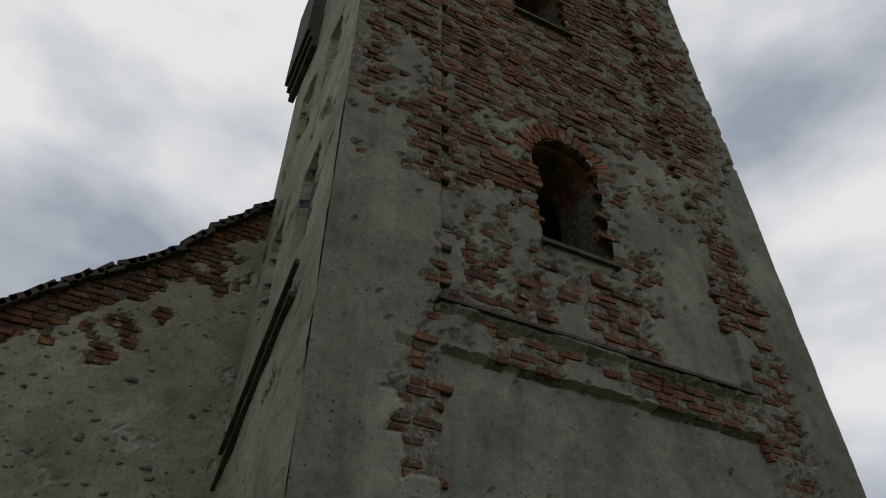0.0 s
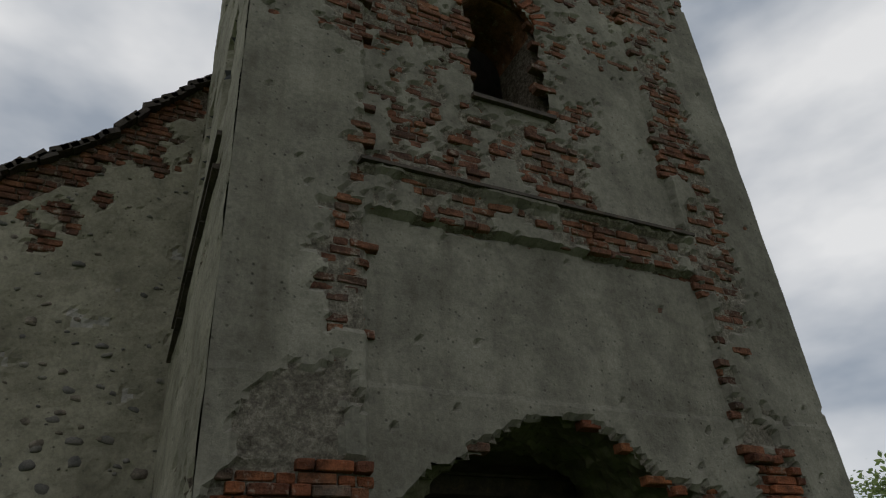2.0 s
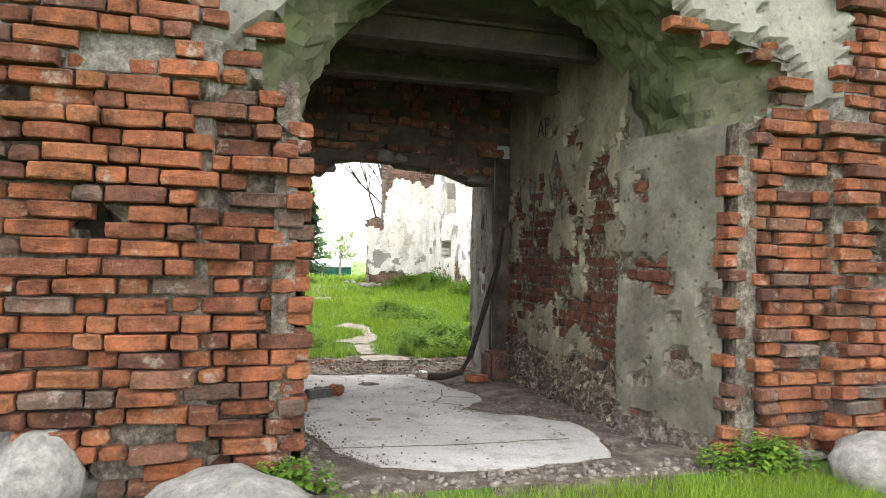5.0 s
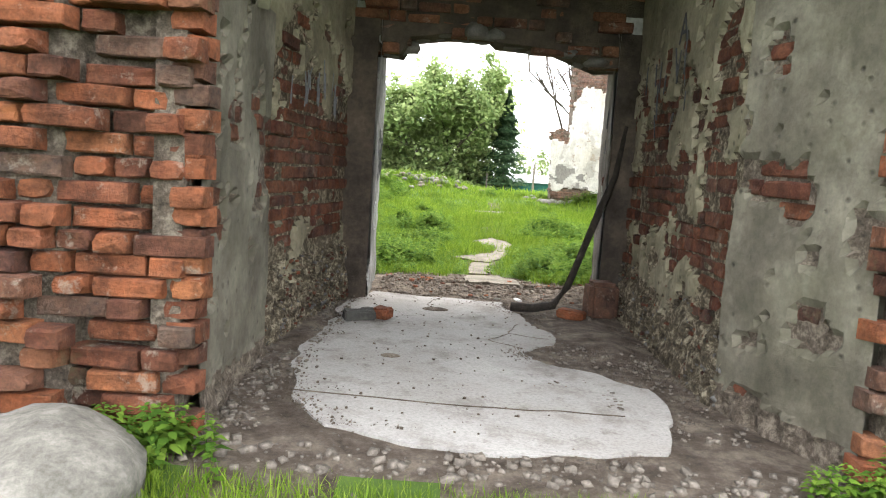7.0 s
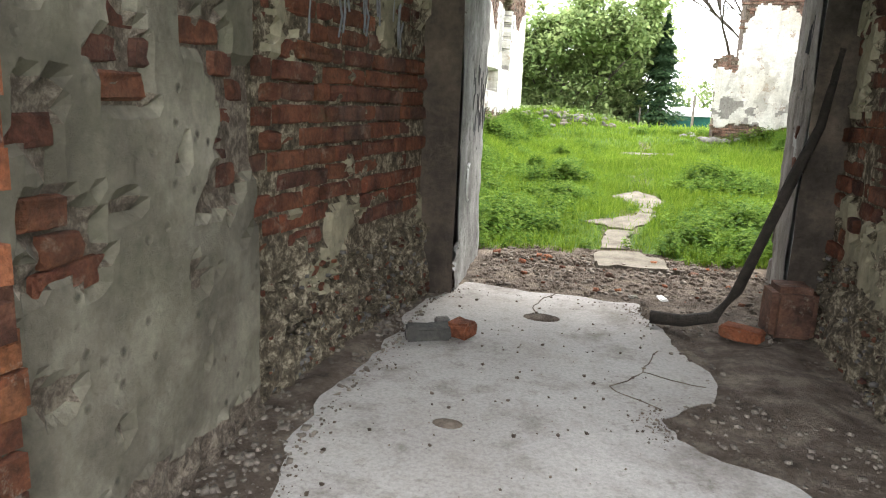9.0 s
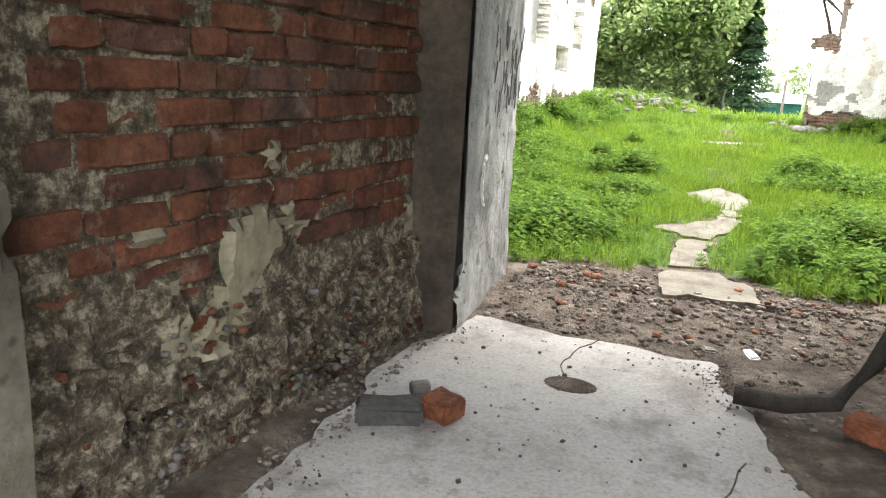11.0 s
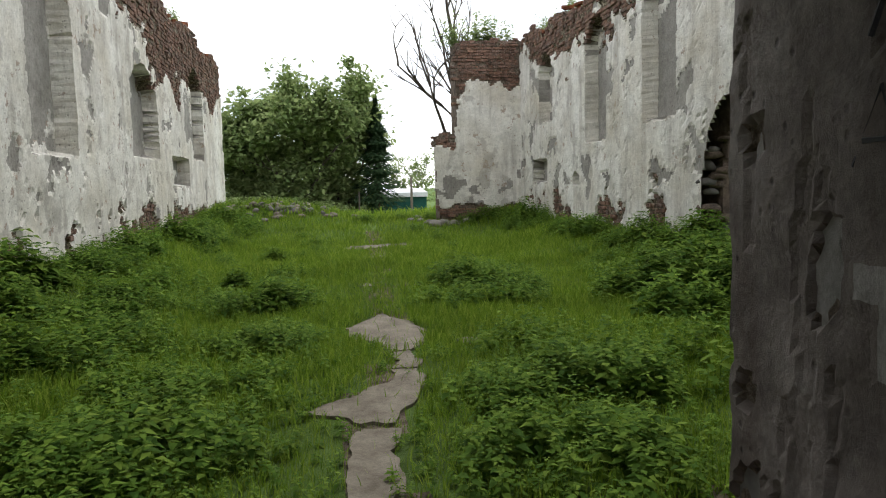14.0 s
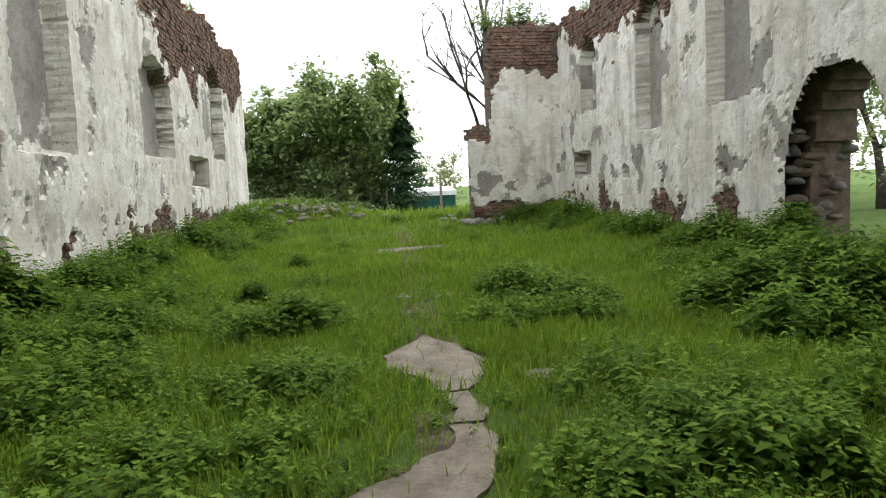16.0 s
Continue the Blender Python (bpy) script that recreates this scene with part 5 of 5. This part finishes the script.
def tree(name, x, y, h, spread, seed, label, leaf=0.22, n=9000, mat=LEAF, low=0.12):
    r = random.Random(seed)
    z0 = ground_z(x, y) - 0.1
    t = tagged(empty(name), label, "tree")
    verts, faces = [], []
    tips = []

    def limb(a, d, ln, rad, depth):
        pts, rr, p = [a], [rad], a
        for k in range(4):
            d = (d + Vector((r.gauss(0, 0.16), r.gauss(0, 0.16), r.gauss(0.05, 0.08)))).normalized()
            p = p + d * ln / 4
            pts.append(p)
            rr.append(rad * (1 - 0.17 * (k + 1)))
        v, f = tube(pts, rr, 6)
        n0 = len(verts)
        verts.extend(v)
        faces.extend(tuple(q + n0 for q in ff) for ff in f)
        if depth == 0:
            tips.extend(pts[1:])
            return
        for k in range(r.randint(3, 4)):
            a2 = pts[r.randint(2, 4)]
            d2 = (d + Vector((r.gauss(0, 0.75), r.gauss(0, 0.75), r.gauss(0.05, 0.35)))).normalized()
            limb(a2, d2, ln * r.uniform(0.55, 0.8), rad * 0.5, depth - 1)
    for k in range(r.randint(2, 3)):
        limb(Vector((x + r.gauss(0, 0.2), y + r.gauss(0, 0.2), z0)), Vector((r.gauss(0, 0.2) * spread / h * 3, r.gauss(0, 0.2) * spread / h * 3, 1)).normalized(), h * 0.5, 0.035 * h * 0.6, 3)
    mesh_object("trunk", verts, faces, BARK, t, None, True)
    places = []
    hubs = [p for p in tips if p.z > z0 + h * low]
    extra = [Vector((x + r.gauss(0, spread * 0.55), y + r.gauss(0, spread * 0.5), z0 + h * r.uniform(low, 0.6))) for _ in range(150)]
    hubs += extra
    per = max(1, n // len(hubs))
    for p in hubs:
        cl = r.uniform(0.35, 0.9) * h * 0.075
        for _ in range(per):
            q = p + Vector((r.gauss(0, cl), r.gauss(0, cl), r.gauss(0, cl * 0.7)))
            places.append((0, mat4(q, r.uniform(0, 6.3), r.gauss(0, 0.9), r.uniform(0, 6.3), leaf * r.uniform(0.6, 1.3))))
    scatter("crown", leaf_quad, places, mat, t, "")
    return t


tree("tree", -4.8, 58, 9.5, 3.0, 1, "leafy green deciduous tree beyond the ruin", 0.42, 20000)
tree("tree", -1.6, 57, 10.6, 2.8, 2, "tall leafy green deciduous tree beyond the ruin", 0.42, 26000)
tree("tree", 1.6, 60, 9.3, 2.2, 3, "leafy green deciduous tree beyond the ruin", 0.42, 20000)
tree("tree", 8.6, 70, 5.5, 2.0, 4, "small leafy tree behind the shed", 0.3, 3000)
tree("tree", -10.5, 62, 8.5, 3.5, 5, "leafy green deciduous tree beyond the ruin", 0.5, 12000)
tree("tree", 31.0, 14, 8.0, 3.0, 6, "leafy green tree beside the tower", 0.36, 16000)
tree("tree", 36.0, 15, 10.0, 3.5, 7, "leafy green tree beside the tower", 0.36, 16000)
tree("tree", 13.5, 20, 7.0, 2.8, 8, "leafy green tree seen through the broken arch", 0.2, 6000)
tree("tree", 27.0, 34, 9.0, 4.0, 9, "leafy green tree beyond the nave", 0.3, 4000)
weeds_far = [(-5, 52, 5.0, 3.0, 700, 1.6), (-0.5, 54, 2.0, 2.0, 300, 1.5), (-12, 55, 6, 4, 400, 2.0)]
places = []
for cx, cy, rx, ry, n, h in weeds_far:
    for _ in range(n):
        x, y = cx + rng.gauss(0, rx * 0.6), cy + rng.gauss(0, ry * 0.6)
        places.append((rng.randrange(10), mat4((x, y, ground_z(x, y)), rng.uniform(0, 6.3), rng.gauss(0, 0.2), rng.uniform(0, 6.3), h * rng.uniform(0.6, 1.2))))
tagged(scatter("bushes", nettles, places, LEAF), "dense green undergrowth below the trees", "bushes")


def spruce(x, y, h, seed):
    r = random.Random(seed)
    z0 = ground_z(x, y) - 0.1
    t = tagged(empty("spruce_tree"), "dark green spruce with a pointed crown", "tree")
    v, f = tube([(x, y, z0), (x, y, z0 + h * 0.5), (x, y, z0 + h)], [0.2, 0.12, 0.02], 7)
    mesh_object("trunk", v, f, BARK, t, None, True)
    places = []
    for k in range(11000):
        f = r.random() ** 0.8
        z = z0 + 0.4 + (h - 0.4) * f
        rad = (1 - f) * h * 0.33 * (0.75 + 0.25 * math.sin(f * 60)) + 0.06
        a = r.uniform(0, 6.3)
        q = rad * math.sqrt(r.random())
        places.append((0, mat4((x + q * math.cos(a), y + q * math.sin(a), z - 0.35 * q), a, 0.5, a + 1.57, r.uniform(0.15, 0.4))))
    scatter("crown", leaf_quad, places, NEEDLE, t, "")


spruce(4.2, 56, 9.4, 4)


def dead_tree(x, y, h, seed):
    r = random.Random(seed)
    verts, faces = [], []

    def limb(a, d, ln, rad, depth):
        pts, rr, p = [a], [rad], a
        for k in range(5):
            w = 0.05 if depth == 3 else 0.15
            d = (d + Vector((r.gauss(0, w), r.gauss(0, w), r.gauss(0.04, 0.08)))).normalized()
            p = p + d * ln / 5
            pts.append(p)
            rr.append(rad * (1 - 0.13 * (k + 1)))
        v, f = tube(pts, rr, 6)
        n0 = len(verts)
        verts.extend(v)
        faces.extend(tuple(q + n0 for q in ff) for ff in f)
        if depth:
            for k in range(r.randint(3, 4)):
                limb(pts[r.randint(2, 5)], (d + Vector((r.gauss(-0.1, 0.5), r.gauss(0, 0.5), r.gauss(0.25, 0.3)))).normalized(), ln * r.uniform(0.4, 0.62), rad * 0.5, depth - 1)
    for dx, lean in ((0.0, -0.03), (0.2, 0.02)):
        limb(Vector((x + dx, y, -0.2)), Vector((lean, 0, 1)), h * 0.62, 0.16, 3)
    return tagged(mesh_object("dead_tree", verts, faces, BARK, None, None, True), "bare dead tree rising behind the end wall", "tree")


dead_tree(5.0, 26.9, 9.2, 21)

# saplings and tufts on the wall tops
places = []
for _ in range(130):
    x = 5.6 + rng.gauss(0, 0.7)
    places.append((rng.randrange(10), mat4((x, EY + rng.uniform(0.2, 0.9), 5.9), rng.uniform(0, 6.3), rng.gauss(0, 0.2), rng.uniform(0, 6.3), 0.25 + 1.0 * rng.random() ** 2)))
for _ in range(160):
    y = rng.uniform(16, 25)
    places.append((rng.randrange(10), mat4((XR + rng.uniform(0.3, 0.8), y, top_right(y)), rng.uniform(0, 6.3), rng.gauss(0, 0.2), rng.uniform(0, 6.3), rng.uniform(0.2, 0.6))))
for _ in range(60):
    y = 25.5 + rng.gauss(0, 0.5)
    places.append((rng.randrange(10), mat4((XL - rng.uniform(0.3, 0.8), y, top_left(y)), rng.uniform(0, 6.3), rng.gauss(0, 0.2), rng.uniform(0, 6.3), rng.uniform(0.2, 0.7))))
tagged(scatter("wall_saplings", nettles, places, LEAF), "young saplings and weeds rooted on the wall tops", "saplings")

# ---- shed, post and far wall ----
shed = tagged(empty("shed"), "low green shed with a pale sheet roof", "shed")
box("wall", 2.8, 8.3, 60.0, 63.0, -1.6, 0.75, GREEN_PAINT, shed)
prism("roof", [(59.7, 0.62), (63.3, 1.1), (63.3, 1.3), (59.7, 0.98)], 2.6, 8.5, "x", WHITE_SHEET, shed)
for k in range(9):
    box("batten", 3.0 + k * 0.6, 3.64 + k * 0.6, 59.96, 60.0, -1.5, 0.7, GREEN_PAINT, shed)
bm = bmesh.new()
bmesh.ops.create_cone(bm, cap_ends=True, segments=10, radius1=0.09, radius2=0.07, depth=3.4, matrix=Matrix.Translation((5.6, 46, 0.35)))
tagged(part("utility_post", bm, RUBBLE, None), "short grey concrete post beyond the ruin", "post")
bm = bmesh.new()
bmesh.ops.create_cone(bm, cap_ends=True, segments=8, radius1=0.05, radius2=0.05, depth=2.4, matrix=Matrix.Translation((2.4, 46, 0.0)))
tagged(part("post", bm, STEEL, None), "thin metal post in the grass", "post")

# ---- marks on the walls ----
def writing(text, loc, rot, size, mat, label):
    cu = bpy.data.curves.new("graffiti", "FONT")
    cu.body, cu.size, cu.extrude = text, size, 0.002
    cu.materials.append(mat)
    ob = new("graffiti", cu)
    ob.matrix_basis = pose(*loc, *rot)
    return tagged(ob, label, "graffiti")


writing("AP", (1.896, 2.72, 2.6), (90, 0, -90), 0.26, PAINT_AND_SLIT_SHADE, "black painted letters on the passage plaster")
writing("A", (1.896, 2.35, 2.2), (90, 0, -90), 0.3, PAINT_AND_SLIT_SHADE, "black painted letter on the passage plaster")


def strokes(name, lines, rad, mat, label):
    """Painted or scratched strokes lying on a wall, each a part of the scrawl."""
    scrawl = tagged(empty(name), label, "graffiti")
    for pts in lines:
        v, f = tube(pts, [rad * rng.uniform(0.7, 1.2) for _ in pts], 5)
        mesh_object("stroke", v, f, mat, scrawl)
    return scrawl


# a chalk crescent and unreadable scrawl on the doorway's plaster
def on_left(y, z):
    return (-0.39 - 0.09 * (y - 3.6) / 1.4 + 0.016, y, z)


def on_right(y, z):
    return (1.74 + 0.21 * (y - 3.6) / 1.4 - 0.012, y, z)


strokes("graffiti", [[on_left(4.07 - 0.11 * math.cos(a), 0.72 + 0.14 * math.sin(a)) for a in [k * 0.3 - 1.4 for k in range(10)]]], 0.012, CHALK, "chalk crescent scrawled on grey plaster")
lines = []
for k in range(40):
    y, z = rng.uniform(4.1, 4.95), rng.uniform(1.05, 1.45)
    dy = rng.uniform(-0.02, 0.03)
    lines.append([on_left(y, z), on_left(y + dy, z + rng.uniform(0.04, 0.08)), on_left(y + dy * 2, z + rng.uniform(0.1, 0.15))])
strokes("graffiti", lines, 0.0035, FADED, "dark scrawled strokes on grey plaster")
lines = [[on_right(4.25, 1.72), on_right(4.17, 1.86)], [on_right(4.1, 1.7), on_right(4.1, 1.88), on_right(4.0, 1.89)], [on_right(3.9, 1.66), on_right(3.9, 1.92)],
         [on_right(4.3, 1.42), on_right(4.2, 1.6), on_right(4.12, 1.4)], [on_right(4.26, 1.48), on_right(4.15, 1.48)]]
strokes("graffiti", lines, 0.009, PAINT_AND_SLIT_SHADE, "dark painted strokes on brown-grey plaster")
lines = []
for k in range(14):
    y, z = rng.uniform(1.9, 3.2), rng.uniform(1.5, 2.0)
    lines.append([(1.9, y, z), (1.9, y + rng.uniform(-0.08, 0.08), z + rng.uniform(0.1, 0.3))])
strokes("graffiti", lines, 0.006, PAINT_AND_SLIT_SHADE, "faint dark scrawl on the passage plaster")

lines = []
for k in range(14):
    y, z = rng.uniform(2.0, 3.3), rng.uniform(1.55, 1.75)
    x = -0.88 + 0.25 * (y - 1.45) / 2.15 + 0.03
    lines.append([(x, y, z), (x, y + rng.uniform(-0.05, 0.05), z + 0.1), (x, y + rng.uniform(-0.06, 0.06), z + rng.uniform(0.16, 0.26))])
strokes("graffiti", lines, 0.006, FADED, "faint dark scrawl on the passage plaster")

# cracks and the joint of the floor slab
def crack(pts, rad=0.004):
    out = []
    for (xa, ya), (xb, yb) in zip(pts, pts[1:]):
        for k in range(6):
            x, y = xa + (xb - xa) * k / 6, ya + (yb - ya) * k / 6
            out.append((x + 0.03 * fb(x, y, 3, 6, 3), y + 0.03 * fb(x, y, 9, 6, 3), -0.002))
    v, f = tube(out, [rad] * len(out), 4)
    tagged(mesh_object("crack", v, f, SOIL), "dark earth-filled crack in the concrete slab", "crack", kind="structure")


crack([(-0.45, 0.78), (0.5, 0.7), (1.5, 0.72)], 0.006)
crack([(1.15, 2.35), (0.85, 2.45), (0.7, 2.2), (0.95, 1.98)])
crack([(0.3, 3.8), (0.2, 3.4), (0.24, 3.05)])
crack([(0.85, 2.45), (0.95, 2.9)])

# low broad-leaved herbs between the grass
places = []
while len(places) < 5200:
    x, y = rng.uniform(-3.0, 6.2), 5.3 + 11 * rng.random() ** 1.25
    if is_bare(x, y) or density(x, y) < rng.random() * 0.75:
        continue
    places.append((rng.randrange(10), mat4((x, y, ground_z(x, y) - 0.01), rng.uniform(0, 6.3), rng.gauss(0, 0.25), rng.uniform(0, 6.3), rng.uniform(0.1, 0.22), rng.uniform(0.07, 0.16))))
tagged(scatter("herbs", nettles, places, NETTLE), "low broad-leaved herbs among the grass", "weeds")

# broken stones hanging along the lintel
for k in range(22):
    x = -0.6 + 2.4 * k / 21 + rng.uniform(-0.04, 0.04)
    z = poly_line(lint[1:-1], x)
    stone("lintel_stone", (x, G0 + rng.uniform(0.05, 0.35), z + 0.03), (rng.uniform(0.06, 0.13), 0.12, rng.uniform(0.04, 0.09)), STONE_DARK, 300 + k, "", parent=west, sub=2)

# crumbs of mortar and brick clinging to the rotten feet of the passage walls
for x0, x1, y0, y1, s0 in ((-0.86, -0.61, 1.45, 3.6, 1), (1.93, 1.95, 0.95, 3.6, -1)):
    for mt, n in ((MORTAR_CREAM, 700), (BRICK_INNER_JOINED, 130), (STONE_DARK, 120)):
        places = []
        for _ in range(n):
            f, z = rng.random(), 0.5 * rng.random() ** 1.5
            places.append((rng.randrange(8), mat4((x0 + (x1 - x0) * f + s0 * (0.015 + 0.08 * max(0, 0.4 - z)), y0 + (y1 - y0) * f, z), rng.uniform(0, 6.3), rng.gauss(0, 0.5), rng.uniform(0, 6.3),
                                                  0.008 + 0.03 * rng.random() ** 2)))
        scatter("crumbling_mortar", shapes, places, mt, tower)
# stones of the torn jamb in the nave's archway
for k in range(24):
    stone("fieldstone", (XR + 0.1 + 0.85 * rng.random(), 14.0 + rng.uniform(-0.05, 0.08), 0.2 + 0.09 * k), (rng.uniform(0.14, 0.26), rng.uniform(0.12, 0.2), rng.uniform(0.06, 0.11)),
          (CORE, STONE_DARK, CORE)[k % 3], 340 + k, "", parent=wall_south, sub=2)
grass("grass", 15000, lambda: (rng.uniform(-1.0, 2.6), -0.22 - 1.0 * rng.random()), 0.05, 0.12, 0.6)

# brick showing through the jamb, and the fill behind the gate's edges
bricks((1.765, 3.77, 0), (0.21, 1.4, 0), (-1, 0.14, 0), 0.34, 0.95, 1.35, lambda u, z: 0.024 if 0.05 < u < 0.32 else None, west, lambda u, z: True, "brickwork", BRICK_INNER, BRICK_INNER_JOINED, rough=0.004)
box("corner_fill", -0.86, -0.735, 0.03, 0.16, -0.3, 2.3, MORTAR, tower)
box("corner_fill", 2.245, 2.4, 0.03, 0.16, -0.3, 2.3, MORTAR, tower)
